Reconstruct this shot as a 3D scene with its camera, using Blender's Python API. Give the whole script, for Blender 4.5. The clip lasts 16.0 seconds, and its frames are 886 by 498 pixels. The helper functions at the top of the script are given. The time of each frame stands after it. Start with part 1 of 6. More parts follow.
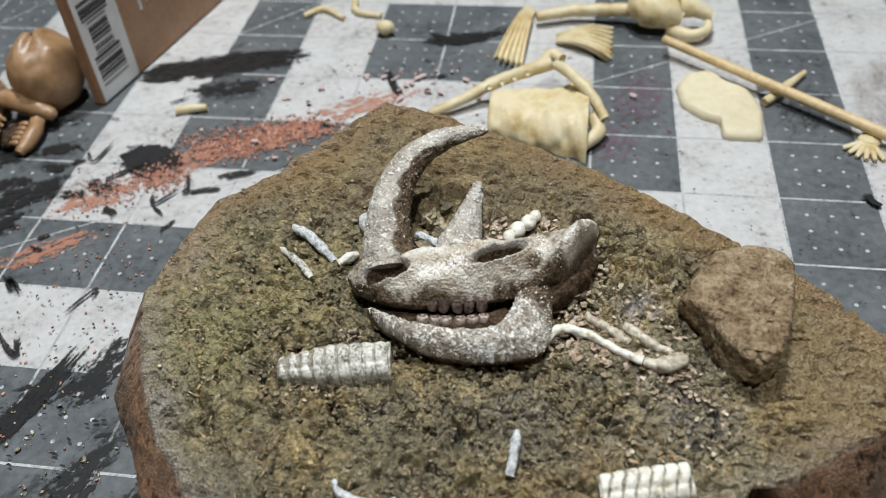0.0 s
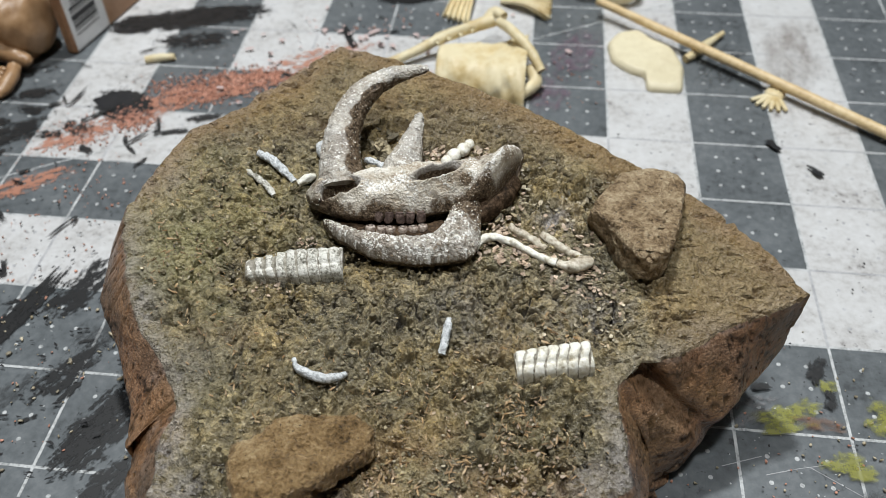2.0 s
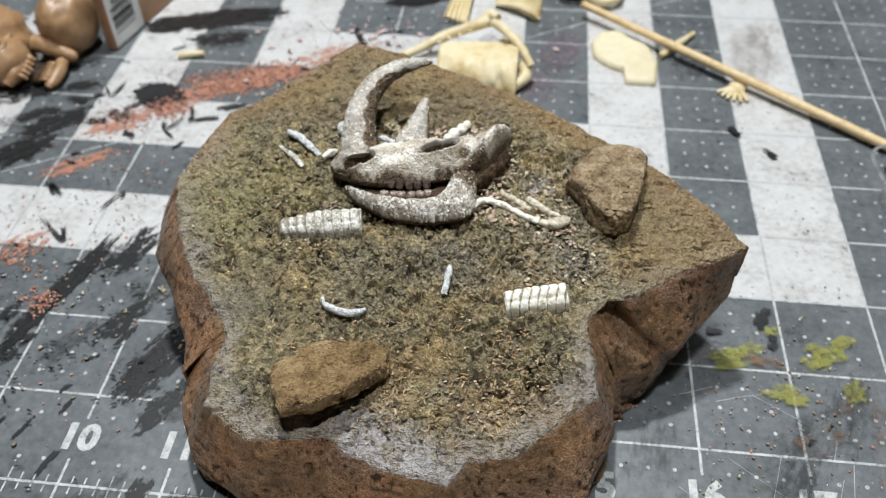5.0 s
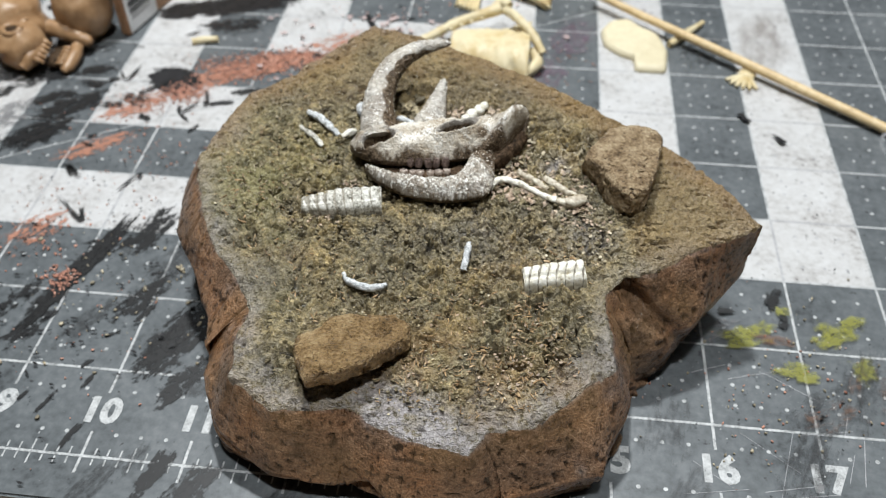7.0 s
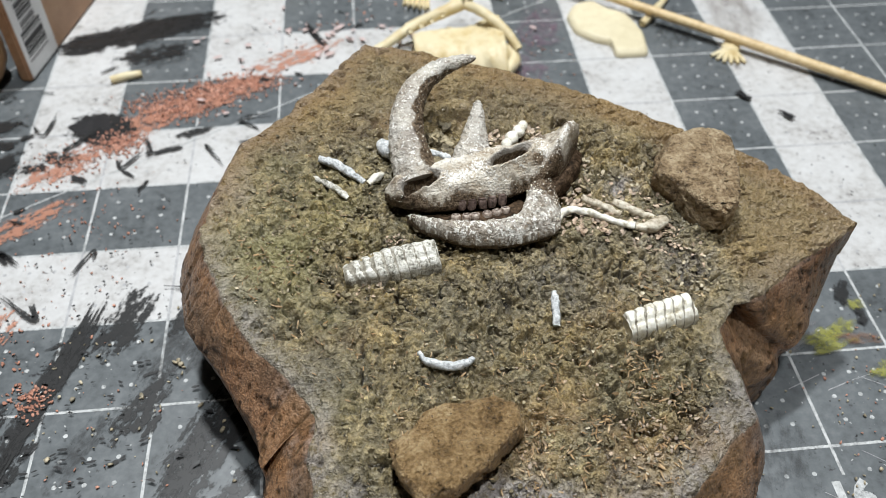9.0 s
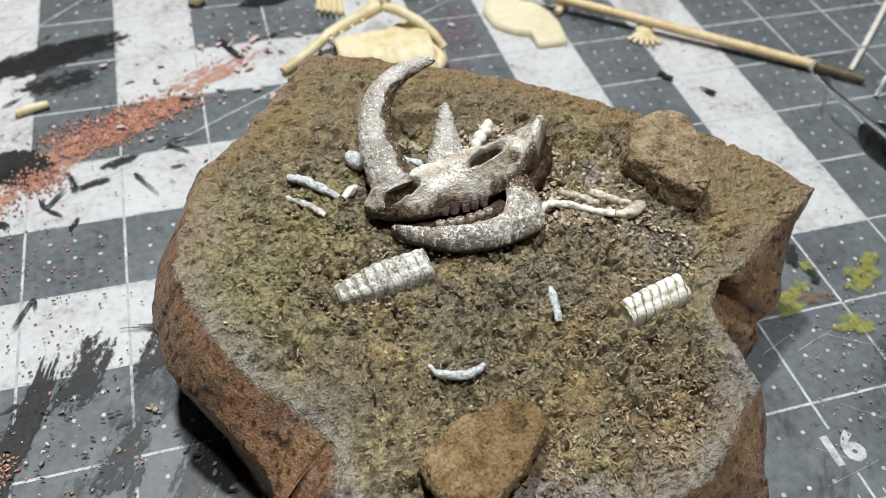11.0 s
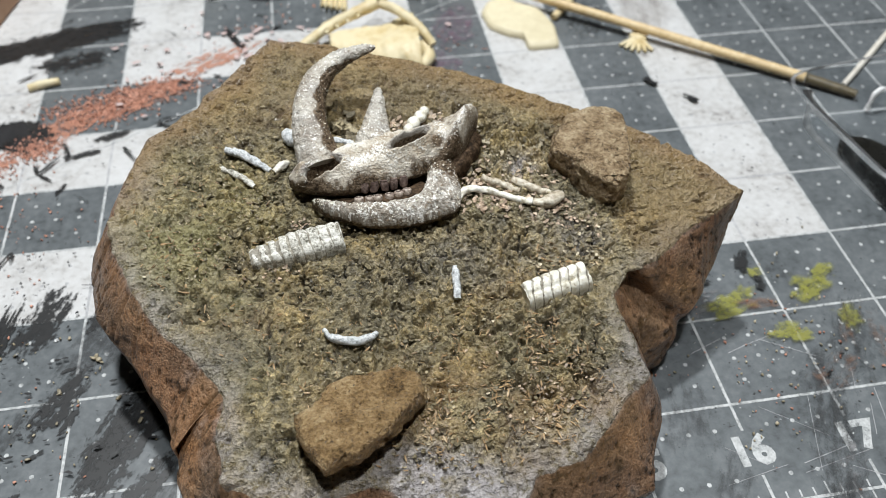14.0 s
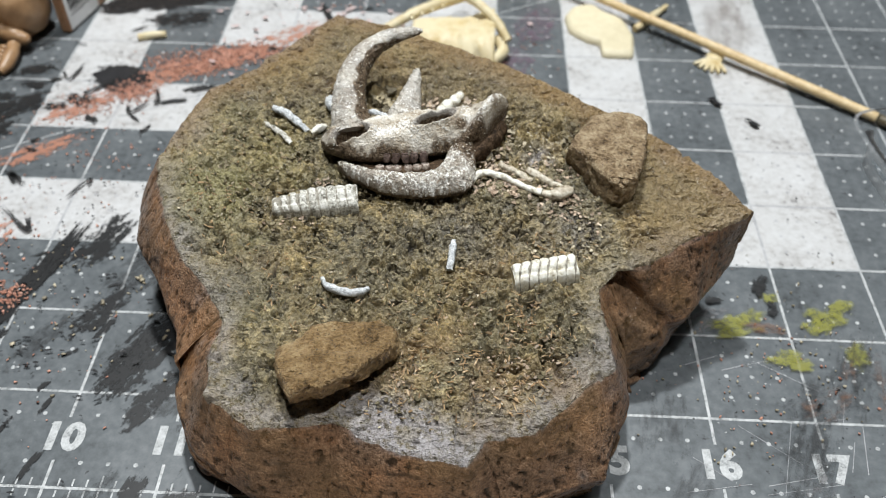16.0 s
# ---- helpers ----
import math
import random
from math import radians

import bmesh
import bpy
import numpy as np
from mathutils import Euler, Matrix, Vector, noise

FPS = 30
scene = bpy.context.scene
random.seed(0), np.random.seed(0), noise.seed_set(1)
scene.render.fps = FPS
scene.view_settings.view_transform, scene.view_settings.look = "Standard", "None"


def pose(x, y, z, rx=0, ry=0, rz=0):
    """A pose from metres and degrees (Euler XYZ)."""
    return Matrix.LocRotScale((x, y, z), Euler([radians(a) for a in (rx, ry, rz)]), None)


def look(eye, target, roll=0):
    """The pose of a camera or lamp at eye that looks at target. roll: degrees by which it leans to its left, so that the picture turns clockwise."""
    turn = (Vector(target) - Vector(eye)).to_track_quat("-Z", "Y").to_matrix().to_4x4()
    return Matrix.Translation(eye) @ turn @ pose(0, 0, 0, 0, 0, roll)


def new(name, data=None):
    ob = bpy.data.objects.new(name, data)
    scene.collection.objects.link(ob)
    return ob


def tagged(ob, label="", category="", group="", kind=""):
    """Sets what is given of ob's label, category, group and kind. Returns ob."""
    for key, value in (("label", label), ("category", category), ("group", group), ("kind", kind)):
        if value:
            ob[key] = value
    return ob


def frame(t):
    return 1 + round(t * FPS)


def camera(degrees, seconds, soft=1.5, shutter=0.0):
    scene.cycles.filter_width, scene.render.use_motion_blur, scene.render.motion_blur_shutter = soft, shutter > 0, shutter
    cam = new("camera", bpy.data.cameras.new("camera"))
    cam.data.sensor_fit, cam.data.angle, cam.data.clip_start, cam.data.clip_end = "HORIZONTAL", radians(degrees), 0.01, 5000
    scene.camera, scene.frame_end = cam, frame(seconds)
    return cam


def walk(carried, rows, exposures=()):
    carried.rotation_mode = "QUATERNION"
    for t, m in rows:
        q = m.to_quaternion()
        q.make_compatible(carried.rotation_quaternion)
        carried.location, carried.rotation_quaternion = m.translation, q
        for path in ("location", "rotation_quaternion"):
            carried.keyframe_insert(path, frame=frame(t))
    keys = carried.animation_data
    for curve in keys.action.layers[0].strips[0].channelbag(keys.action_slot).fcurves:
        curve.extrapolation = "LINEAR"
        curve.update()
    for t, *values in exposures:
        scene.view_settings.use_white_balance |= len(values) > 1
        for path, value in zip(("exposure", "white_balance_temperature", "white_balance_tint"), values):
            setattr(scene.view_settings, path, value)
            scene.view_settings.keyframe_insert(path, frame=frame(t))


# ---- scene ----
cam = camera(54.77, 16.0, soft=0.6)
PATH = [
    (0, (0.01799, -0.11009, 0.15608), (-0.00878, 0.03116, 0.01704), -3.94),
    (0.5, (0.02145, -0.11569, 0.15803), (0.0, 0.02682, 0.01935), -2.29),
    (1, (0.02307, -0.12325, 0.16044), (0.00249, 0.01933, 0.0217), -1.69),
    (1.5, (0.02455, -0.1311, 0.1634), (0.00636, 0.00899, 0.02182), -1.14),
    (2, (0.02531, -0.13573, 0.16586), (0.00812, 0.0024, 0.02224), -1.04),
    (2.5, (0.02671, -0.14173, 0.16957), (0.00936, -0.00367, 0.02591), -1.19),
    (3, (0.02544, -0.14639, 0.17079), (0.00866, -0.01008, 0.0254), -0.98),
    (3.5, (0.02457, -0.15393, 0.17798), (0.00813, -0.01674, 0.03339), -0.64),
    (4, (0.02881, -0.15906, 0.18172), (0.01219, -0.02094, 0.03802), -1.02),
    (6.5, (0.02594, -0.17419, 0.18451), (0.0092, -0.03537, 0.04152), -0.38),
    (7, (0.02356, -0.17409, 0.18266), (0.00744, -0.03553, 0.03933), -0.34),
    (7.5, (0.0146, -0.16884, 0.18028), (0.00039, -0.02985, 0.03718), -0.50),
    (8, (0.00151, -0.15796, 0.17646), (-0.00299, -0.02017, 0.03156), 0.13),
    (8.5, (-0.01122, -0.14961, 0.17426), (-0.00312, -0.01375, 0.0277), 1.13),
    (8.7, (-0.01607, -0.14555, 0.17225), (-0.00514, -0.00981, 0.02578), 0.96),
    (10.8, (-0.0413, -0.1276, 0.16829), (-0.00088, 0.0023, 0.02168), 2.60),
    (11, (-0.04406, -0.13175, 0.16869), (-0.00113, -0.00207, 0.02261), 3.22),
    (11.5, (-0.04617, -0.13637, 0.1691), (9e-05, -0.00756, 0.02327), 4.23),
    (12, (-0.04296, -0.13999, 0.1678), (0.00683, -0.01213, 0.02229), 5.35),
    (12.5, (-0.03862, -0.14687, 0.17228), (0.01075, -0.01763, 0.02784), 5.04),
    (13, (-0.02573, -0.15144, 0.17505), (0.02454, -0.02268, 0.0305), 5.96),
    (13.5, (-0.01504, -0.15078, 0.17246), (0.02382, -0.01787, 0.02814), 3.15),
    (14, (-0.01109, -0.15094, 0.17042), (0.01325, -0.01469, 0.02605), 0.92),
    (14.5, (-0.0006, -0.15303, 0.1672), (0.0147, -0.01541, 0.02289), 0.62),
    (15, (0.01289, -0.1527, 0.16556), (0.02229, -0.01351, 0.02225), 1.60),
    (15.5, (0.01709, -0.15839, 0.16669), (0.02229, -0.01852, 0.02383), 2.27),
    (16, (0.01416, -0.16628, 0.17554), (0.01067, -0.02781, 0.03127), 1.21),
]
walk(cam, [(t, look(eye, target, roll)) for t, eye, target, roll in PATH],
     [(0, -0.38), (1.5, -0.34), (3, -0.24), (7, -0.08), (11.5, -0.16), (16, -0.1)])

# ---- lens, world and lamps ----
cam.data.dof.use_dof = True
cam.data.dof.focus_distance = 0.176
cam.data.dof.aperture_fstop = 20.0

world = bpy.data.worlds.new("room_air")
scene.world = world
world.use_nodes = True
world.node_tree.nodes["Background"].inputs[0].default_value = (0.9, 0.95, 1.0, 1)
world.node_tree.nodes["Background"].inputs[1].default_value = 0.006


def area_lamp(name, eye, target, size, watts, colour):
    data = bpy.data.lights.new(name, "AREA")
    data.shape, data.size, data.energy, data.color = "DISK", size, watts, colour
    ob = new(name, data)
    ob.matrix_world = look(eye, target)
    return ob


area_lamp("desk_lamp_light", (-0.05, 0.22, 0.78), (0.02, 0.0, 0.03), 0.055, 7.2, (0.95, 0.985, 1.0))
area_lamp("second_lamp_light", (0.03, -0.17, 0.85), (0.03, -0.03, 0.03), 0.055, 4.2, (0.95, 0.985, 1.0))
area_lamp("ceiling_light", (0.7, 0.5, 1.4), (0.1, 0.1, 0), 0.6, 2.2, (0.93, 0.98, 1.0))

# ---- units and small tools ----
MM, IN = 0.001, 0.0254


def mat_xy(a, b):
    """Inch marks of the cutting mat to metres."""
    return (a - 13) * IN, (b - 3) * IN


def rnd(seed):
    return np.random.RandomState(seed)


def vnoise(x, y, size, seed=0):
    """Smooth value noise in -1..1; size is the width of one cell."""
    x, y = np.asarray(x, float) / size, np.asarray(y, float) / size
    i, j = np.floor(x).astype(np.int64), np.floor(y).astype(np.int64)
    u, v = x - i, y - j
    u, v = u * u * (3 - 2 * u), v * v * (3 - 2 * v)

    def corner(a, b):
        h = (a * 374761393 + b * 668265263 + seed * 2147483629) & 0xFFFFFFFF
        h = ((h ^ (h >> 13)) * 1274126177) & 0xFFFFFFFF
        return ((h ^ (h >> 16)) & 0xFFFF) / 32767.5 - 1

    return (corner(i, j) * (1 - u) + corner(i + 1, j) * u) * (1 - v) + (corner(i, j + 1) * (1 - u) + corner(i + 1, j + 1) * u) * v


def cells(x, y, size, seed=0):
    """Cellular noise: nearness to the closest seed, the gap to the next one, and a random value for each cell."""
    x, y = np.asarray(x, float) / size, np.asarray(y, float) / size
    i, j = np.floor(x).astype(np.int64), np.floor(y).astype(np.int64)

    def dice(a, b, k):
        h = (a * 374761393 + b * 668265263 + (seed + k * 57) * 974634697) & 0xFFFFFFFF
        h = ((h ^ (h >> 13)) * 1274126177) & 0xFFFFFFFF
        return ((h ^ (h >> 16)) & 0xFFFF) / 65535.0

    first, second, value = np.full(x.shape, 9.0), np.full(x.shape, 9.0), np.zeros(x.shape)
    for a in (-1, 0, 1):
        for b in (-1, 0, 1):
            d = np.hypot(i + a + dice(i + a, j + b, 1) - x, j + b + dice(i + a, j + b, 2) - y)
            nearer = d < first
            second = np.where(nearer, first, np.minimum(second, d))
            value = np.where(nearer, dice(i + a, j + b, 3), value)
            first = np.where(nearer, d, first)
    return first, second - first, value


def ground(x, y):
    """Height of the rock's upper face, in metres."""
    return 0.04094 - 0.00494 * x + 0.17509 * y - 0.43426 * y * y


def mesh_of(name, verts, faces, material, smooth=True):
    me = bpy.data.meshes.new(name)
    me.from_pydata([tuple(map(float, v)) for v in verts], [], [tuple(map(int, f)) for f in faces])
    me.materials.append(material)
    if smooth:
        me.shade_smooth()
    me.update()
    return me


def put(name, verts, faces, material, parent=None, label="", smooth=True):
    ob = new(name, mesh_of(name, verts, faces, material, smooth))
    if parent:
        ob.parent = parent
    if label:
        ob["label"] = label
    return ob


def part(name, bm, material, parent=None, label="", smooth=False):
    me = bpy.data.meshes.new(name)
    bm.to_mesh(me)
    bm.free()
    me.materials.append(material)
    if smooth:
        me.shade_smooth()
    ob = new(name, me)
    if parent:
        ob.parent = parent
    if label:
        ob["label"] = label
    return ob


def thing(name, label, category, group="", kind=""):
    return tagged(new(name), label, category, group, kind)


def grid_faces(nu, nv, wrap_v=False):
    faces = []
    for i in range(nu - 1):
        for j in range(nv if wrap_v else nv - 1):
            k = (j + 1) % nv
            faces.append((i * nv + j, (i + 1) * nv + j, (i + 1) * nv + k, i * nv + k))
    return faces


def along(points, n):
    """n points evenly along a rounded line through the given points (any number of columns)."""
    p = np.asarray(points, float)
    q = np.vstack([2 * p[0] - p[1], p, 2 * p[-1] - p[-2]])
    out = []
    for s in np.linspace(0, len(p) - 1 - 1e-9, n):
        k = int(s)
        t = s - k
        a, b, c, d = q[k], q[k + 1], q[k + 2], q[k + 3]
        out.append(0.5 * (2 * b + (c - a) * t + (2 * a - 5 * b + 4 * c - d) * t * t + (3 * b - a - 3 * c + d) * t ** 3))
    return np.array(out)


def tube(points, n=40, m=16, rough=0.0, grain=1.2, flat=1.0, seed=0, rings=0.0, ring_count=0):
    """A closed rounded tube through rows of (x, y, z, radius) in mm. Returns verts and faces in metres."""
    p = along(points, n)
    c, r = p[:, :3], np.maximum(p[:, 3], 0.05)
    t = np.gradient(c, axis=0)
    t /= np.linalg.norm(t, axis=1)[:, None]
    side = np.cross(t, (0, 0, 1.0))
    side /= np.linalg.norm(side, axis=1)[:, None] + 1e-9
    up = np.cross(side, t)
    a = np.linspace(0, 2 * np.pi, m, endpoint=False)
    if ring_count:
        r = r * (1 + rings * np.cos(np.linspace(0, 2 * np.pi * ring_count, n)))
    rr = r[:, None] * np.ones(m)
    if rough:
        u = np.arange(n)[:, None] * np.linalg.norm(c[-1] - c[0]) / n + seed * 17.3
        arc = r[:, None] * a[None] + seed * 3.1
        arc = np.where(a[None] > np.pi, r[:, None] * (2 * np.pi - a[None]) + 40, arc)
        rr = rr + rough * (vnoise(u + 0 * arc, arc, grain, seed) + 0.6 * vnoise(u + 0 * arc, arc, grain * 0.45, seed + 1))
    v = c[:, None] + side[:, None] * (np.cos(a)[None, :, None] * rr[..., None]) + up[:, None] * (np.sin(a)[None, :, None] * rr[..., None] * flat)
    verts = v.reshape(-1, 3)
    faces = grid_faces(n, m, True)
    faces = [f[::-1] for f in faces]
    verts = np.vstack([verts, c[0], c[-1]])
    e = n * m
    for j in range(m):
        faces.append((e, (j + 1) % m, j)[::-1])
        faces.append((e + 1, (n - 1) * m + j, (n - 1) * m + (j + 1) % m)[::-1])
    return verts * MM, faces


def joined(pieces):
    verts, faces, k = [], [], 0
    for v, f in pieces:
        verts.append(np.asarray(v))
        faces += [tuple(a + k for a in g) for g in f]
        k += len(v)
    return np.vstack(verts), faces


def block(x, y, z, sx, sy, sz, bevel=0.0, segments=2):
    bm = bmesh.new()
    bmesh.ops.create_cube(bm, size=1)
    bmesh.ops.scale(bm, vec=(sx, sy, sz), verts=bm.verts)
    if bevel:
        bmesh.ops.bevel(bm, geom=bm.edges[:], offset=bevel, segments=segments, affect="EDGES")
    bmesh.ops.translate(bm, vec=(x, y, z), verts=bm.verts)
    return bm


# ---- materials ----
def nodes_of(name):
    m = bpy.data.materials.new(name)
    m.use_nodes = True
    return m, m.node_tree.nodes, m.node_tree.links, m.node_tree.nodes["Principled BSDF"]


def noise_node(nodes, links, scale, detail=6, rough=0.6, coords=None):
    n = nodes.new("ShaderNodeTexNoise")
    n.inputs["Scale"].default_value, n.inputs["Detail"].default_value, n.inputs["Roughness"].default_value = scale, detail, rough
    if coords is None:
        coords = nodes.new("ShaderNodeTexCoord").outputs["Object"]
    links.new(coords, n.inputs["Vector"])
    return n.outputs["Fac"]


def ramp(nodes, links, fac, stops):
    r = nodes.new("ShaderNodeValToRGB")
    while len(r.color_ramp.elements) < len(stops):
        r.color_ramp.elements.new(0.5)
    for e, (at, c) in zip(r.color_ramp.elements, stops):
        e.position, e.color = at, (*c, 1) if len(c) == 3 else c
    links.new(fac, r.inputs["Fac"])
    return r.outputs["Color"]


def mix(nodes, links, fac, a, b, blend="MIX"):
    m = nodes.new("ShaderNodeMix")
    m.data_type, m.blend_type = "RGBA", blend
    for value, slot in ((fac, 0), (a, 6), (b, 7)):
        if isinstance(value, (int, float)):
            m.inputs[slot].default_value = value
        elif isinstance(value, tuple):
            m.inputs[slot].default_value = (*value, 1)
        else:
            links.new(value, m.inputs[slot])
    return m.outputs[2]


def bumped(nodes, links, shader, height, strength, distance):
    b = nodes.new("ShaderNodeBump")
    b.inputs["Strength"].default_value, b.inputs["Distance"].default_value = strength, distance
    links.new(height, b.inputs["Height"])
    links.new(b.outputs["Normal"], shader.inputs["Normal"])


def grained(name, stops, scale, rough=(0.5, 0.7), fine=3.0, bump=0.3, depth=0.0003, spots=None, spot_scale=900.0, spot_at=0.66, metal=0.0, sheen=0.5, island=0.0):
    """A surface whose colour wanders at two scales, with fine relief and optional specks."""
    m, nodes, links, sh = nodes_of(name)
    coarse = noise_node(nodes, links, scale)
    small = noise_node(nodes, links, min(scale * fine, 1700), 3 if scale * fine > 400 else 6, 0.65)
    both = mix(nodes, links, 0.45, coarse, small)
    colour = ramp(nodes, links, both, stops)
    if spots:
        s = noise_node(nodes, links, spot_scale, 4, 0.6)
        k = ramp(nodes, links, s, [(spot_at, (0, 0, 0)), (spot_at + 0.05, (1, 1, 1))])
        colour = mix(nodes, links, k, colour, spots)
    if island:
        g = nodes.new("ShaderNodeNewGeometry")
        k = ramp(nodes, links, g.outputs["Random Per Island"], [(0.0, (1 - island,) * 3), (1.0, (1 + island * 0.6,) * 3)])
        colour = mix(nodes, links, 1.0, colour, k, "MULTIPLY")
    links.new(colour, sh.inputs["Base Color"])
    r = nodes.new("ShaderNodeMapRange")
    r.inputs["To Min"].default_value, r.inputs["To Max"].default_value = rough
    links.new(small, r.inputs["Value"])
    links.new(r.outputs["Result"], sh.inputs["Roughness"])
    sh.inputs["Metallic"].default_value = metal
    sh.inputs["Specular IOR Level"].default_value = sheen
    bumped(nodes, links, sh, small, bump, depth)
    return m


def rock_material(name, top):
    """Painted cast rock. The 'zone' attribute holds pale dry-brushing with painted sheen (red), moss (green), rust
    (blue) and the tone of each clod with shade painted into cracks and pits (alpha).
    """
    m, nodes, links, sh = nodes_of(name)
    coarse = noise_node(nodes, links, 60)
    mid = noise_node(nodes, links, 620, 3, 0.7)
    fine = noise_node(nodes, links, 1900, 1.5, 0.6)
    grain = mix(nodes, links, 0.5, mid, fine)
    crumb = nodes.new("ShaderNodeTexVoronoi")
    crumb.inputs["Scale"].default_value, crumb.inputs["Randomness"].default_value = (900 if top else 500), 1.0
    bent = mix(nodes, links, 0.004, nodes.new("ShaderNodeTexCoord").outputs["Object"], mid)
    links.new(bent, crumb.inputs["Vector"])
    if top:
        base = ramp(nodes, links, grain, [(0.28, (0.04, 0.033, 0.019)), (0.4, (0.145, 0.122, 0.072)), (0.54, (0.236, 0.2, 0.123)), (0.68, (0.36, 0.312, 0.212))])
        tint = ramp(nodes, links, coarse, [(0.38, (0.78, 0.8, 0.84)), (0.5, (1.0, 0.98, 0.92)), (0.62, (1.14, 1.04, 0.84))])
    else:
        base = ramp(nodes, links, grain, [(0.33, (0.06, 0.036, 0.022)), (0.44, (0.175, 0.105, 0.065)), (0.55, (0.27, 0.17, 0.107)), (0.68, (0.4, 0.28, 0.19))])
        tint = ramp(nodes, links, coarse, [(0.34, (0.62, 0.64, 0.68)), (0.5, (1.0, 0.95, 0.92)), (0.64, (1.25, 1.02, 0.82))])
    colour = mix(nodes, links, 0.9, base, tint, "MULTIPLY")
    at = nodes.new("ShaderNodeAttribute")
    at.attribute_name = "zone"
    split = nodes.new("ShaderNodeSeparateColor")
    links.new(at.outputs["Color"], split.inputs[0])
    # alpha also carries the painted shade of cracks and pits
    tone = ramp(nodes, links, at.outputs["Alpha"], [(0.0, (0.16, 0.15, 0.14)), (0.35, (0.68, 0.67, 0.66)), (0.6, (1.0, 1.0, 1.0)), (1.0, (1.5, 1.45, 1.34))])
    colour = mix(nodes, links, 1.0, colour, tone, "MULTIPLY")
    if top:
        bits = nodes.new("ShaderNodeSeparateColor")
        links.new(crumb.outputs["Color"], bits.inputs[0])
        mottle = ramp(nodes, links, bits.outputs[0], [(0.0, (0.72, 0.71, 0.69)), (0.4, (1.0, 1.0, 1.0)), (0.85, (1.15, 1.14, 1.1)), (1.0, (1.5, 1.46, 1.36))])
        loose = nodes.new("ShaderNodeAttribute")
        loose.attribute_name = "loose"
        colour = mix(nodes, links, loose.outputs["Fac"], colour, mottle, "MULTIPLY")
    speck = ramp(nodes, links, mid, [(0.36, (0.15, 0.15, 0.15)), (0.55, (1, 1, 1))])
    pale = mix(nodes, links, 1.0, split.outputs[0], speck, "MULTIPLY")
    colour = mix(nodes, links, pale, colour, mix(nodes, links, fine, (0.17, 0.155, 0.155), (0.6, 0.565, 0.57)))
    moss = mix(nodes, links, 1.0, split.outputs[1], (0.75, 0.75, 0.75), "MULTIPLY")
    colour = mix(nodes, links, moss, colour, mix(nodes, links, grain, (0.1, 0.088, 0.026), (0.52, 0.475, 0.24)))
    rust = mix(nodes, links, 1.0, split.outputs[2], (0.6, 0.6, 0.6), "MULTIPLY")
    colour = mix(nodes, links, rust, colour, mix(nodes, links, grain, (0.05, 0.025, 0.008), (0.46, 0.28, 0.12)))
    links.new(colour, sh.inputs["Base Color"])
    r = nodes.new("ShaderNodeMapRange")
    r.inputs["To Min"].default_value, r.inputs["To Max"].default_value = 0.1, 0.55
    links.new(mid, r.inputs["Value"])
    links.new(r.outputs["Result"], sh.inputs["Roughness"])
    relief = mix(nodes, links, 0.35 if top else 0.1, grain, crumb.outputs["Distance"])
    bumped(nodes, links, sh, relief, 1.0 if top else 0.7, 0.0015 if top else 0.001)
    return m


ROCK_TOP = rock_material("painted_soil", True)
ROCK_SIDE = rock_material("painted_rock", False)
BONE_WHITE = grained("ivory_bone", [(0.36, (0.35, 0.3, 0.2)), (0.46, (0.7, 0.66, 0.55)), (0.56, (0.84, 0.82, 0.74))], 330, (0.3, 0.5), 3, 0.6, 0.0005)
BONE_TAN = grained("stained_bone", [(0.36, (0.2, 0.15, 0.1)), (0.46, (0.47, 0.4, 0.3)), (0.56, (0.66, 0.61, 0.5))], 330, (0.3, 0.5), 3, 0.6, 0.0005)
BONE_BLUE = grained("blue_grey_bone", [(0.38, (0.28, 0.29, 0.29)), (0.48, (0.56, 0.58, 0.59)), (0.58, (0.78, 0.79, 0.79))], 900, (0.35, 0.6), 3, 0.9, 0.0006)
BONE_GREY = grained("smoked_bone", [(0.38, (0.14, 0.13, 0.1)), (0.47, (0.46, 0.44, 0.38)), (0.57, (0.76, 0.74, 0.68))], 420, (0.3, 0.5), 4, 0.8, 0.0005)


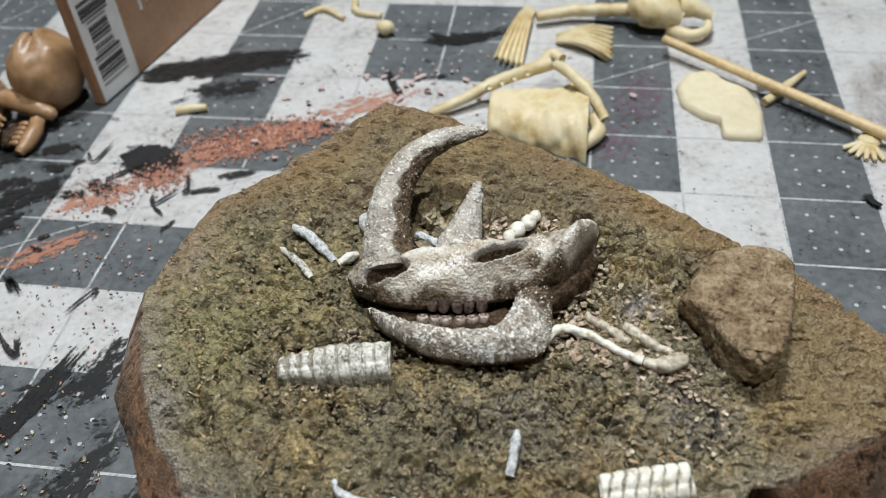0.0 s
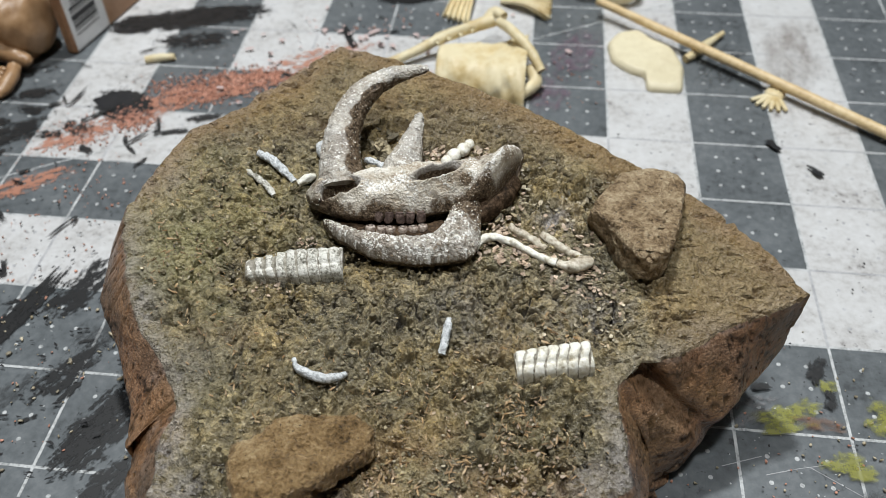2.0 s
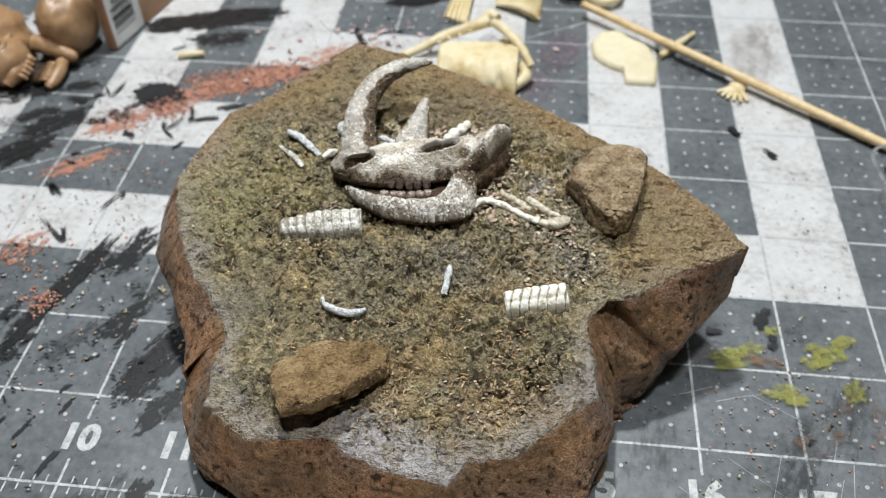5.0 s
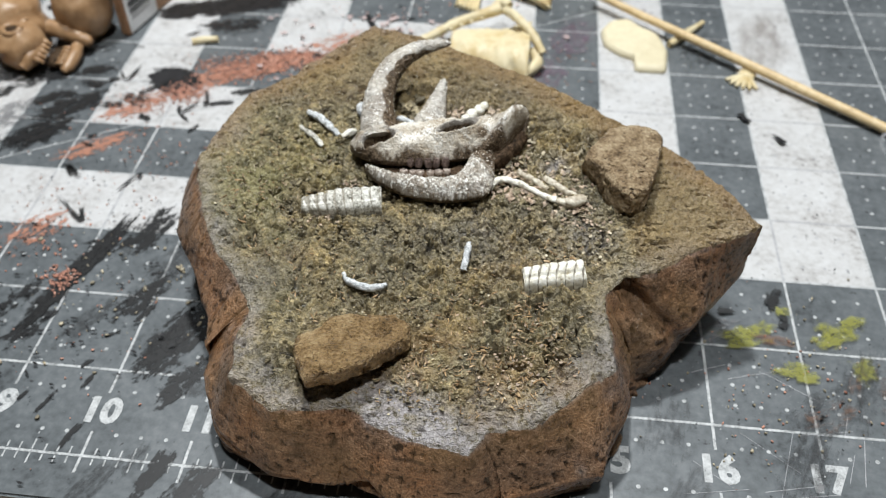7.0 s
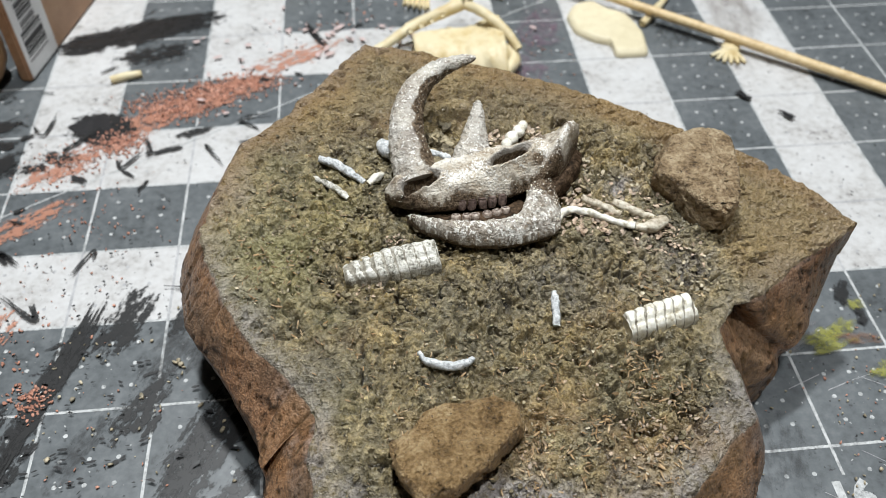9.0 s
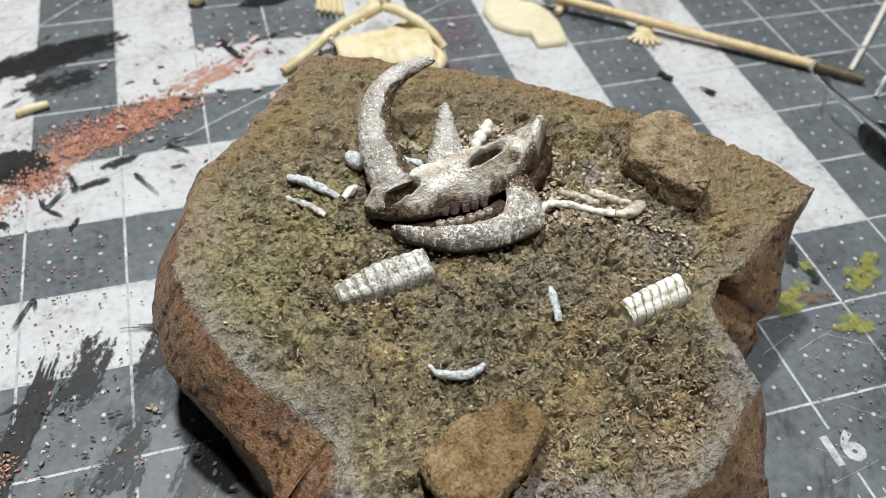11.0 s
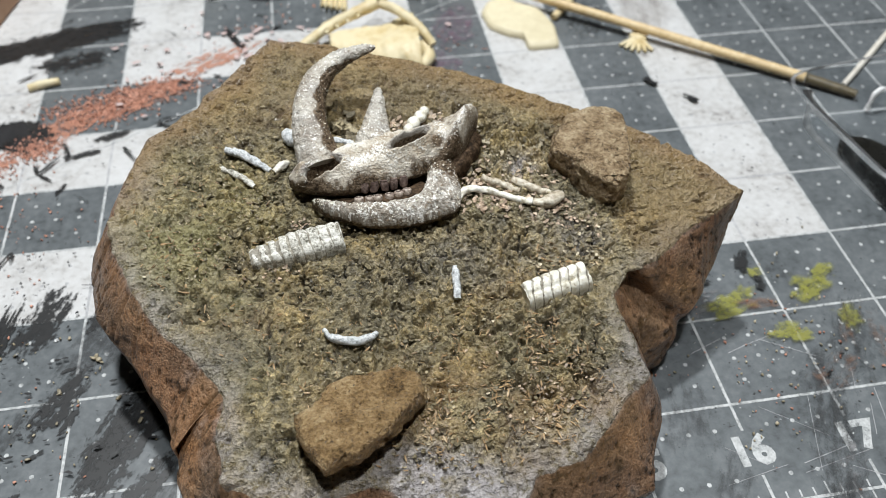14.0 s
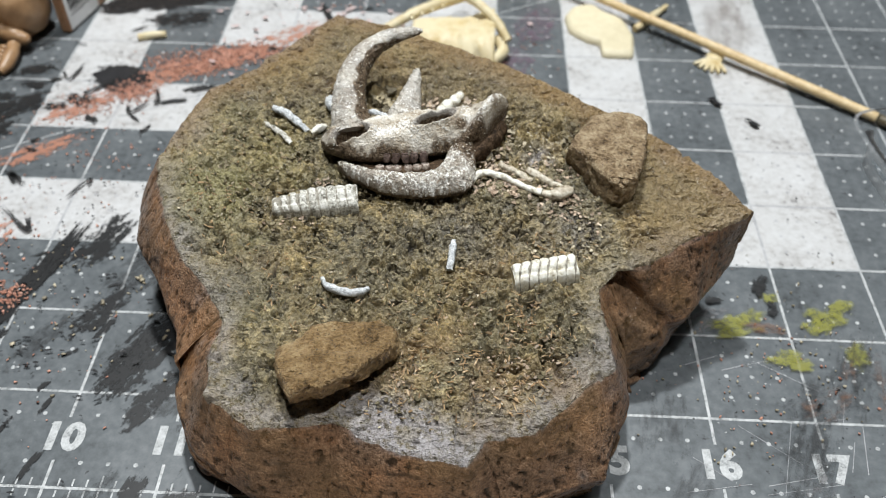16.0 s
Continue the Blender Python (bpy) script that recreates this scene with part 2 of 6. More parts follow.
def skull_material():
    """Painted bone: 'paint' holds brown wash with painted shade (red), white crust (green) and grey (blue)."""
    m, nodes, links, sh = nodes_of("painted_skull")
    coarse = noise_node(nodes, links, 150)
    mid = noise_node(nodes, links, 700, 3, 0.7)
    fine = noise_node(nodes, links, 2100, 1.5, 0.6)
    grain = mix(nodes, links, 0.5, mid, fine)
    both = mix(nodes, links, 0.4, coarse, grain)
    colour = ramp(nodes, links, both, [(0.35, (0.26, 0.2, 0.14)), (0.43, (0.46, 0.39, 0.3)), (0.5, (0.6, 0.545, 0.46)), (0.59, (0.76, 0.72, 0.645))])
    at = nodes.new("ShaderNodeAttribute")
    at.attribute_name = "paint"
    split = nodes.new("ShaderNodeSeparateColor")
    links.new(at.outputs["Color"], split.inputs[0])
    colour = mix(nodes, links, split.outputs[2], colour, mix(nodes, links, grain, (0.1, 0.095, 0.095), (0.5, 0.48, 0.46)))

    def patchy(amount, noise, low, high):
        add = nodes.new("ShaderNodeMath")
        add.operation = "MULTIPLY_ADD"
        add.inputs[1].default_value = 0.62
        links.new(amount, add.inputs[0])
        links.new(noise, add.inputs[2])
        return ramp(nodes, links, add.outputs[0], [(low, (0, 0, 0)), (high, (1, 1, 1))])

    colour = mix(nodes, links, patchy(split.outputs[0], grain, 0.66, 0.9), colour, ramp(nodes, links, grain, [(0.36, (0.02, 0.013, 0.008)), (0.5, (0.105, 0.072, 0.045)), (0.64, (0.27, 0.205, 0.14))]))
    colour = mix(nodes, links, patchy(split.outputs[1], fine, 0.79, 0.92), colour, (0.8, 0.775, 0.73))
    links.new(colour, sh.inputs["Base Color"])
    sh.inputs["Roughness"].default_value = 0.42
    sh.inputs["Specular IOR Level"].default_value = 0.25
    bumped(nodes, links, sh, grain, 1.0, 0.0008)
    return m


SKULL = skull_material()


def soft_paint(name, dark, light, opacity=0.9, scale=520.0, edge=0.22):
    """Thin dried paint: it covers where 'cover' and a streaky grain along the stroke are high, and lets the mat show elsewhere."""
    m, nodes, links, sh = nodes_of(name)
    flow = nodes.new("ShaderNodeAttribute")
    flow.attribute_name = "flow"
    grain = noise_node(nodes, links, scale, 6, 0.7, flow.outputs["Vector"])
    spot = noise_node(nodes, links, 420, 7, 0.8)
    colour = mix(nodes, links, spot, dark, light)
    links.new(colour, sh.inputs["Base Color"])
    sh.inputs["Roughness"].default_value = 0.42
    cover = nodes.new("ShaderNodeAttribute")
    cover.attribute_name = "cover"
    both = ramp(nodes, links, mix(nodes, links, 0.4, grain, spot), [(0.4, (0, 0, 0)), (0.6, (1, 1, 1))])
    add = nodes.new("ShaderNodeMath")
    add.operation = "ADD"
    links.new(cover.outputs["Fac"], add.inputs[0])
    links.new(both, add.inputs[1])
    less = nodes.new("ShaderNodeMath")
    less.operation = "SUBTRACT"
    less.inputs[1].default_value = 0.9
    links.new(add.outputs[0], less.inputs[0])
    k = ramp(nodes, links, less.outputs[0], [(0.0, (0, 0, 0)), (edge, (opacity,) * 3)])
    clear, blend = nodes.new("ShaderNodeBsdfTransparent"), nodes.new("ShaderNodeMixShader")
    links.new(k, blend.inputs[0])
    links.new(clear.outputs[0], blend.inputs[1])
    links.new(sh.outputs[0], blend.inputs[2])
    links.new(blend.outputs[0], nodes["Material Output"].inputs["Surface"])
    return m


SOFT_BLACK = soft_paint("thin_black_paint", (0.008, 0.008, 0.008), (0.026, 0.026, 0.027), 0.92, edge=0.34)
SOFT_GREY = soft_paint("thin_grey_wash", (0.025, 0.026, 0.028), (0.06, 0.062, 0.064), 0.65, edge=0.8)
SOFT_WHITE = soft_paint("white_paint_scuff", (0.5, 0.5, 0.5), (0.7, 0.7, 0.69), 0.85, edge=0.4)
SOFT_PALE = soft_paint("grey_dust_wash", (0.13, 0.13, 0.135), (0.3, 0.295, 0.3), 0.6)
SOFT_YELLOW = soft_paint("thin_yellow_paint", (0.22, 0.225, 0.04), (0.37, 0.36, 0.075), 0.66, 200.0, 0.45)
SOFT_BROWN = soft_paint("thin_brown_paint", (0.15, 0.075, 0.045), (0.26, 0.14, 0.085), 0.55, edge=0.6)
SOFT_PINK = soft_paint("magenta_wash", (0.14, 0.06, 0.1), (0.27, 0.14, 0.21), 0.5, edge=0.9)
SOFT_ORANGE = soft_paint("orange_dust", (0.42, 0.17, 0.1), (0.58, 0.3, 0.21), 0.75)
SOFT_DUST = soft_paint("brown_dust_wash", (0.24, 0.2, 0.175), (0.38, 0.33, 0.3), 0.45, 240.0, 1.1)
TOOTH = grained("stained_tooth", [(0.38, (0.12, 0.085, 0.065)), (0.5, (0.38, 0.3, 0.25)), (0.62, (0.6, 0.53, 0.46))], 900, (0.35, 0.55), 3, 0.6)
TOOTH_DARK = grained("brown_tooth", [(0.38, (0.05, 0.032, 0.027)), (0.5, (0.14, 0.095, 0.08)), (0.62, (0.28, 0.21, 0.18))], 900, (0.35, 0.55), 3, 0.6)
# dark brown that stands for shade inside hollows
HOLLOW_SHADE = grained("brown_hollow_shade", [(0.38, (0.014, 0.009, 0.005)), (0.5, (0.05, 0.031, 0.018)), (0.62, (0.12, 0.078, 0.048))], 700, (0.6, 0.85), 3, 0.6, sheen=0.1)
WASH = grained("grey_brown_wash", [(0.38, (0.12, 0.1, 0.075)), (0.5, (0.27, 0.245, 0.195)), (0.62, (0.48, 0.45, 0.38))], 500, (0.4, 0.6), 3, 0.5)
STONE = grained("painted_stone", [(0.35, (0.05, 0.03, 0.012)), (0.44, (0.21, 0.13, 0.058)), (0.54, (0.37, 0.245, 0.118)), (0.65, (0.56, 0.42, 0.24))], 190, (0.2, 0.45), 7, 1.0, 0.0018, (0.05, 0.033, 0.022), 1500, 0.62)
STONE_PINK = grained("painted_stone_tan", [(0.35, (0.06, 0.036, 0.018)), (0.44, (0.22, 0.148, 0.08)), (0.53, (0.37, 0.27, 0.16)), (0.65, (0.57, 0.455, 0.3))], 260, (0.3, 0.6), 5, 1.0, 0.0014, (0.06, 0.043, 0.034), 1500, 0.63)
FLAKE = grained("soil_flakes", [(0.36, (0.07, 0.055, 0.03)), (0.5, (0.2, 0.162, 0.094)), (0.62, (0.36, 0.3, 0.19))], 420, (0.4, 0.7), 4, 0.8, 0.0004, island=0.6)
ROCK_CLOD = grained("soil_clods", [(0.32, (0.07, 0.057, 0.031)), (0.44, (0.2, 0.165, 0.094)), (0.55, (0.3, 0.25, 0.15)), (0.67, (0.44, 0.375, 0.25))], 500, (0.25, 0.6), 3, 1.0, 0.0012, island=0.35)
CHIP = grained("pink_chips", [(0.38, (0.25, 0.17, 0.115)), (0.5, (0.46, 0.345, 0.25)), (0.62, (0.63, 0.52, 0.41))], 400, (0.45, 0.7), 3, 0.6, 0.0003, island=0.5)
FIBRE = grained("wood_fibre", [(0.36, (0.2, 0.11, 0.045)), (0.5, (0.36, 0.235, 0.115)), (0.62, (0.55, 0.42, 0.27))], 300, (0.45, 0.7), 3, 0.6, island=0.5)
STRAW = grained("straw", [(0.38, (0.26, 0.21, 0.13)), (0.6, (0.56, 0.49, 0.36))], 400, (0.45, 0.7), 3, 0.6, island=0.5)
MAT_GREY = grained("mat_grey_vinyl", [(0.34, (0.05, 0.055, 0.058)), (0.43, (0.092, 0.102, 0.108)), (0.53, (0.121, 0.133, 0.14)), (0.66, (0.165, 0.177, 0.184))], 45, (0.3, 0.5), 9, 0.1, 0.0001, (0.03, 0.03, 0.033), 260, 0.66)
MAT_WHITE = grained("mat_white_print", [(0.34, (0.22, 0.205, 0.2)), (0.41, (0.44, 0.43, 0.42)), (0.5, (0.53, 0.525, 0.52)), (0.66, (0.6, 0.6, 0.6))], 60, (0.3, 0.5), 7, 0.1, 0.0001, (0.16, 0.15, 0.15), 330, 0.66)
LINE_WHITE = grained("mat_white_line", [(0.38, (0.2, 0.21, 0.21)), (0.48, (0.43, 0.44, 0.44)), (0.6, (0.58, 0.59, 0.59))], 260, (0.4, 0.55), 5, 0.05)
LINE_GREY = grained("mat_grey_line", [(0.36, (0.3, 0.3, 0.31)), (0.6, (0.5, 0.5, 0.51))], 260, (0.4, 0.55))
BLACK_PAINT = grained("dry_black_paint", [(0.3, (0.008, 0.008, 0.009)), (0.6, (0.022, 0.022, 0.024)), (0.8, (0.05, 0.05, 0.052))], 240, (0.3, 0.5), 6, 0.2)
PINK_PALE = grained("pale_pink_stain", [(0.3, (0.5, 0.38, 0.36)), (0.6, (0.58, 0.45, 0.43)), (0.8, (0.62, 0.52, 0.5))], 160, (0.4, 0.5))
ORANGE = grained("orange_brick_crumbs", [(0.36, (0.36, 0.15, 0.1)), (0.5, (0.54, 0.26, 0.18)), (0.64, (0.66, 0.38, 0.29))], 300, (0.6, 0.8), island=0.35)
PUTTY = grained("cream_putty", [(0.3, (0.58, 0.5, 0.33)), (0.6, (0.72, 0.65, 0.46))], 60, (0.45, 0.6), 6, 0.3, 0.0006)
TAN_PLASTIC = grained("tan_plastic", [(0.34, (0.42, 0.29, 0.11)), (0.44, (0.6, 0.48, 0.26)), (0.56, (0.7, 0.61, 0.4))], 45, (0.45, 0.6), 4, 0.2, 0.0004)
BROWN_PLASTIC = grained("brown_plastic", [(0.3, (0.22, 0.12, 0.055)), (0.5, (0.36, 0.215, 0.11)), (0.7, (0.46, 0.3, 0.17))], 70, (0.3, 0.45), 4, 0.2, 0.0004)
BAMBOO = grained("bamboo", [(0.3, (0.46, 0.32, 0.15)), (0.5, (0.64, 0.48, 0.26)), (0.7, (0.72, 0.58, 0.35))], 150, (0.4, 0.6), 4, 0.3, 0.0003)
BAMBOO_DARK = grained("stained_bamboo_tip", [(0.3, (0.05, 0.04, 0.02)), (0.6, (0.14, 0.11, 0.06)), (0.8, (0.3, 0.22, 0.12))], 300, (0.4, 0.6))
PALE_WOOD = grained("pale_wood", [(0.3, (0.6, 0.55, 0.47)), (0.6, (0.74, 0.7, 0.62))], 150, (0.4, 0.6))
CARD = grained("kraft_card", [(0.3, (0.26, 0.14, 0.07)), (0.5, (0.36, 0.2, 0.11)), (0.7, (0.42, 0.26, 0.15))], 60, (0.4, 0.6), 8, 0.1)
PAPER = grained("white_label_paper", [(0.3, (0.6, 0.6, 0.6)), (0.6, (0.72, 0.72, 0.72))], 60, (0.4, 0.6), 6, 0.05)
INK = grained("black_ink", [(0.3, (0.03, 0.03, 0.032)), (0.7, (0.06, 0.06, 0.062))], 200, (0.4, 0.6))
BOTTLE = grained("black_bottle_plastic", [(0.3, (0.008, 0.009, 0.009)), (0.7, (0.018, 0.02, 0.02))], 60, (0.12, 0.25), 4, 0.03)
BOTTLE_RIM = grained("grey_green_plastic", [(0.3, (0.1, 0.11, 0.1)), (0.7, (0.16, 0.17, 0.155))], 60, (0.2, 0.35))
WET_PAINT = grained("wet_black_paint", [(0.3, (0.007, 0.007, 0.006)), (0.7, (0.016, 0.015, 0.013))], 50, (0.2, 0.35), 4, 0.05, sheen=0.2)
WALL = grained("room_plaster", [(0.3, (0.32, 0.32, 0.31)), (0.7, (0.38, 0.375, 0.37))], 4, (0.7, 0.85))
WOOD = grained("table_wood", [(0.3, (0.36, 0.27, 0.18)), (0.6, (0.5, 0.39, 0.28))], 14, (0.35, 0.5), 8)
FLOOR = grained("floor_boards", [(0.3, (0.2, 0.14, 0.09)), (0.6, (0.3, 0.22, 0.15))], 6, (0.4, 0.6))


def clear_plastic():
    """Thin clear film: light passes straight through, with a gloss that grows at grazing angles."""
    m, nodes, links, sh = nodes_of("clear_plastic")
    out = nodes["Material Output"]
    film, shine, both, edge = nodes.new("ShaderNodeBsdfTransparent"), nodes.new("ShaderNodeBsdfGlossy"), nodes.new("ShaderNodeMixShader"), nodes.new("ShaderNodeFresnel")
    film.inputs["Color"].default_value = (0.975, 0.98, 0.985, 1)
    shine.inputs["Roughness"].default_value = 0.3
    shine.inputs["Color"].default_value = (0.8, 0.8, 0.8, 1)
    edge.inputs["IOR"].default_value = 1.1
    n = noise_node(nodes, links, 140, 4)
    bump = nodes.new("ShaderNodeBump")
    bump.inputs["Strength"].default_value, bump.inputs["Distance"].default_value = 0.3, 0.0006
    links.new(n, bump.inputs["Height"])
    links.new(bump.outputs["Normal"], shine.inputs["Normal"])
    links.new(edge.outputs[0], both.inputs[0])
    links.new(film.outputs[0], both.inputs[1])
    links.new(shine.outputs[0], both.inputs[2])
    links.new(both.outputs[0], out.inputs["Surface"])
    return m


CLEAR = clear_plastic()


def frosted_plastic():
    m, nodes, links, sh = nodes_of("milky_plastic_edge")
    sh.inputs["Base Color"].default_value = (0.8, 0.8, 0.82, 1)
    sh.inputs["Roughness"].default_value = 0.3
    clear, blend = nodes.new("ShaderNodeBsdfTransparent"), nodes.new("ShaderNodeMixShader")
    links.new(ramp(nodes, links, noise_node(nodes, links, 120), [(0.35, (0.03, 0.03, 0.03)), (0.65, (0.28, 0.28, 0.28))]), blend.inputs[0])
    links.new(clear.outputs[0], blend.inputs[1])
    links.new(sh.outputs[0], blend.inputs[2])
    links.new(blend.outputs[0], nodes["Material Output"].inputs["Surface"])
    return m


FROST = frosted_plastic()

# ---- the room round the table ----
for name, at, size, material in (
    ("floor", (0, 0, -0.8), (4.4, 4.4, 0.08), FLOOR), ("ceiling", (0, 0, 1.78), (4.4, 4.4, 0.08), WALL),
    ("wall_north", (0, 2.16, 0.49), (4.4, 0.08, 2.5), WALL), ("wall_south", (0, -2.16, 0.49), (4.4, 0.08, 2.5), WALL),
    ("wall_east", (2.16, 0, 0.49), (0.08, 4.24, 2.5), WALL), ("wall_west", (-2.16, 0, 0.49), (0.08, 4.24, 2.5), WALL),
):
    tagged(part(name, block(*at, *size), material), "plain " + name.split("_")[0] + " that closes the workroom", name.split("_")[0], kind="structure")

table = thing("work_table", "plain brown wooden work table under the cutting mat", "table")
part("tabletop", block(0, 0.1, -0.0165, 1.3, 0.8, 0.027, 0.003), WOOD, table)
for lx in (-0.6, 0.6):
    for ly in (-0.26, 0.46):
        part("leg", block(lx, ly, -0.395, 0.05, 0.05, 0.73, 0.003), WOOD, table)

# ---- cutting mat ----
mat = thing("cutting_mat", "grey cutting mat with white printed grid, stained with paint", "cutting mat")
ax, ay = mat_xy(-0.7, -0.47)
bx, by = mat_xy(24.7, 18.75)
part("sheet", block((ax + bx) / 2, (ay + by) / 2, -0.00145, bx - ax, by - ay, 0.0029, 0.0006), MAT_GREY, mat)


def flat_quads(rects, z):
    """Rectangles (x0, y0, x1, y1) in inch marks, as one flat sheet at height z."""
    verts, faces = [], []
    for x0, y0, x1, y1 in rects:
        k = len(verts)
        for a, b in ((x0, y0), (x1, y0), (x1, y1), (x0, y1)):
            verts.append((*mat_xy(a, b), z))
        faces.append((k, k + 1, k + 2, k + 3))
    return verts, faces


def in_white(a, b):
    d = max(abs(a - 12), abs(b - 9))
    return 1 < d < 2 or 3 < d < 4 or 5 < d < 6


for r in (2, 4, 6):
    x0, x1, y0, y1 = 12 - r, 12 + r, 9 - r, 9 + r
    put("white_frame", *flat_quads([(x0, y0, x1, y0 + 1), (x0, y1 - 1, x1, y1), (x0, y0 + 1, x0 + 1, y1 - 1), (x1 - 1, y0 + 1, x1, y1 - 1)], 0.00004), MAT_WHITE, mat, "dirty white printed band", smooth=False)

white_rects, grey_rects = [], []
W = 0.0135
for i in range(25):
    for j in range(18):
        lo, hi = (0.72, 1.0) if j == 0 else (j, j + 1)
        (grey_rects if in_white(i - 0.1, j + 0.5) and in_white(i + 0.1, j + 0.5) else white_rects).append((i - W, lo, i + W, hi))
        if j == 0:
            white_rects.append((i - W, -0.18, i + W, 0.27))
for j in range(19):
    for i in range(24):
        (grey_rects if in_white(i + 0.5, j - 0.1) and in_white(i + 0.5, j + 0.1) else white_rects).append((i + W, j - W, i + 1 - W, j + W))
for i in range(24 * 8):
    if i % 8:
        long = 0.13 if i % 4 == 0 else 0.09
        white_rects += [(i / 8 - 0.008, 0.02, i / 8 + 0.008, long), (i / 8 - 0.008, -long, i / 8 + 0.008, -0.02)]
tagged(put("grid_print", *flat_quads(white_rects, 0.00008), LINE_WHITE, mat, "white printed inch lines", False), kind="stuff")
tagged(put("grid_print_on_white", *flat_quads(grey_rects, 0.00008), LINE_GREY, mat, "grey inch lines across the white bands", False), kind="stuff")


def slanted(a, b, c, d, w):
    p, q = np.array(mat_xy(a, b)), np.array(mat_xy(c, d))
    n = np.array((-(q - p)[1], (q - p)[0])) / np.linalg.norm(q - p) * w * IN
    return [(*v, 0.00011) for v in (p - n, q - n, q + n, p + n)], [(0, 1, 2, 3)]


for angle in (30, 45, 60):
    reach = min(24 / math.cos(radians(angle)), 18 / math.sin(radians(angle)))
    put("angle_line", *slanted(0, 0, reach * math.cos(radians(angle)), reach * math.sin(radians(angle)), 0.009), LINE_WHITE, mat, "thin slanted guide line", False)

pale, dark = [], []
for i in range(4, 24):
    for j in range(0, 14):
        for a in (0.25, 0.5, 0.75):
            for b in (0.25, 0.5, 0.75):
                if j == 0 and 0.3 < b < 0.7 and (i > 8):
                    continue
                (dark if in_white(i + a, j + b) else pale).append((i + a, j + b))


def discs(spots, radius, z):
    verts, faces = [], []
    for a, b in spots:
        x, y = mat_xy(a, b)
        k = len(verts)
        verts += [(x + radius * math.cos(q * math.pi / 5), y + radius * math.sin(q * math.pi / 5), z) for q in range(10)]
        faces.append(tuple(range(k, k + 10)))
    return verts, faces


tagged(put("grid_dots", *discs(pale, 0.00054, 0.00008), LINE_WHITE, mat, "white quarter-inch dots", False), kind="stuff")
tagged(put("grid_dots_on_white", *discs(dark, 0.0005, 0.00008), LINE_GREY, mat, "grey quarter-inch dots on the white bands", False), kind="stuff")


def lettering(name, text, size, m, material, parent, bold=0.0, label=""):
    """Flat words, built as a mesh with the built-in font; m is their pose."""
    cu = bpy.data.curves.new(name, "FONT")
    cu.body, cu.size, cu.align_x, cu.align_y, cu.offset, cu.resolution_u = text, size, "CENTER", "CENTER", bold, 3
    tmp = bpy.data.objects.new("tmp", cu)
    scene.collection.objects.link(tmp)
    me = bpy.data.meshes.new_from_object(tmp.evaluated_get(bpy.context.evaluated_depsgraph_get()))
    bpy.data.objects.remove(tmp)
    me.materials.clear()
    me.materials.append(material)
    ob = new(name, me)
    ob.parent = parent
    ob.matrix_basis = m
    if label:
        ob["label"] = label
    return ob


for n in range(6, 23):
    x, y = mat_xy(n, 0.5)
    lettering("inch_number", str(n), 0.39 * IN, pose(x, y, 0.00009), LINE_WHITE, mat, 0.00048, "white printed number")


# ---- paint on the mat ----
LAYER = [0.00013]


def layer():
    LAYER[0] += 0.000006
    return LAYER[0]


def stroke(points, width, material, seed, label, full=1.0, name="brush_stroke"):
    """A brush stroke along inch marks; width in mm. Its ends fray and its body is dense."""
    nu, nv = 70, 24
    p = along([mat_xy(*q) for q in points], nu)
    t = np.gradient(p, axis=0)
    t /= np.linalg.norm(t, axis=1)[:, None]
    n = np.stack([-t[:, 1], t[:, 0]], 1)
    length = np.linalg.norm(np.diff(p, axis=0), axis=1).sum()
    u, v = np.meshgrid(np.linspace(0, 1, nu), np.linspace(-1, 1, nv), indexing="ij")
    wide = width * MM / 2 * (1.0 + 0.25 * vnoise(u * 5, 0 * u, 1.0, seed))
    fray = np.minimum(u + 0.1 * vnoise(v * 4, 0 * v, 0.7, seed + 1), 1 - u + 0.16 * vnoise(v * 5 + 9, 0 * v, 0.6, seed + 2))
    cover = np.clip(fray * 7, 0, 1) * np.clip((1 - np.abs(v)) * 4 + 0.4 * vnoise(u * 9, v * 2, 0.6, seed + 3), 0, 1) * full
    xy = p[:, None] + n[:, None] * (v * wide)[..., None]
    verts = np.concatenate([xy, np.full((nu, nv, 1), layer())], -1).reshape(-1, 3)
    ob = put(name, verts, [f[::-1] for f in grid_faces(nu, nv)], material, mat, label, False)
    ob.data.attributes.new("cover", "FLOAT", "POINT").data.foreach_set("value", cover.ravel().astype(np.float32))
    flow = np.stack([u * length / 6 + seed * 0.1, v * wide, 0 * u], -1)
    ob.data.attributes.new("flow", "FLOAT_VECTOR", "POINT").data.foreach_set("vector", flow.reshape(-1).astype(np.float32))
    return ob


def splat(a, b, ra, rb, turn, material, seed, label, ragged=0.35, name="paint_stain"):
    """An irregular dried stain round an inch mark; radii in mm."""
    n = 72
    q = np.linspace(0, 2 * np.pi, n, endpoint=False)
    r = 1 + ragged * (vnoise(np.cos(q) * 2 + 9, np.sin(q) * 2, 0.9, seed) + 0.6 * vnoise(np.cos(q) * 2, np.sin(q) * 2 + 5, 0.3, seed + 1))
    x, y = mat_xy(a, b)
    u, v = ra * MM * r * np.cos(q), rb * MM * r * np.sin(q)
    c, s = math.cos(radians(turn)), math.sin(radians(turn))
    z = layer()
    verts = [(x + c * i - s * j, y + s * i + c * j, z) for i, j in zip(u, v)] + [(x, y, z)]
    return put(name, verts, [(k, (k + 1) % n, n) for k in range(n)], material, mat, label, False)


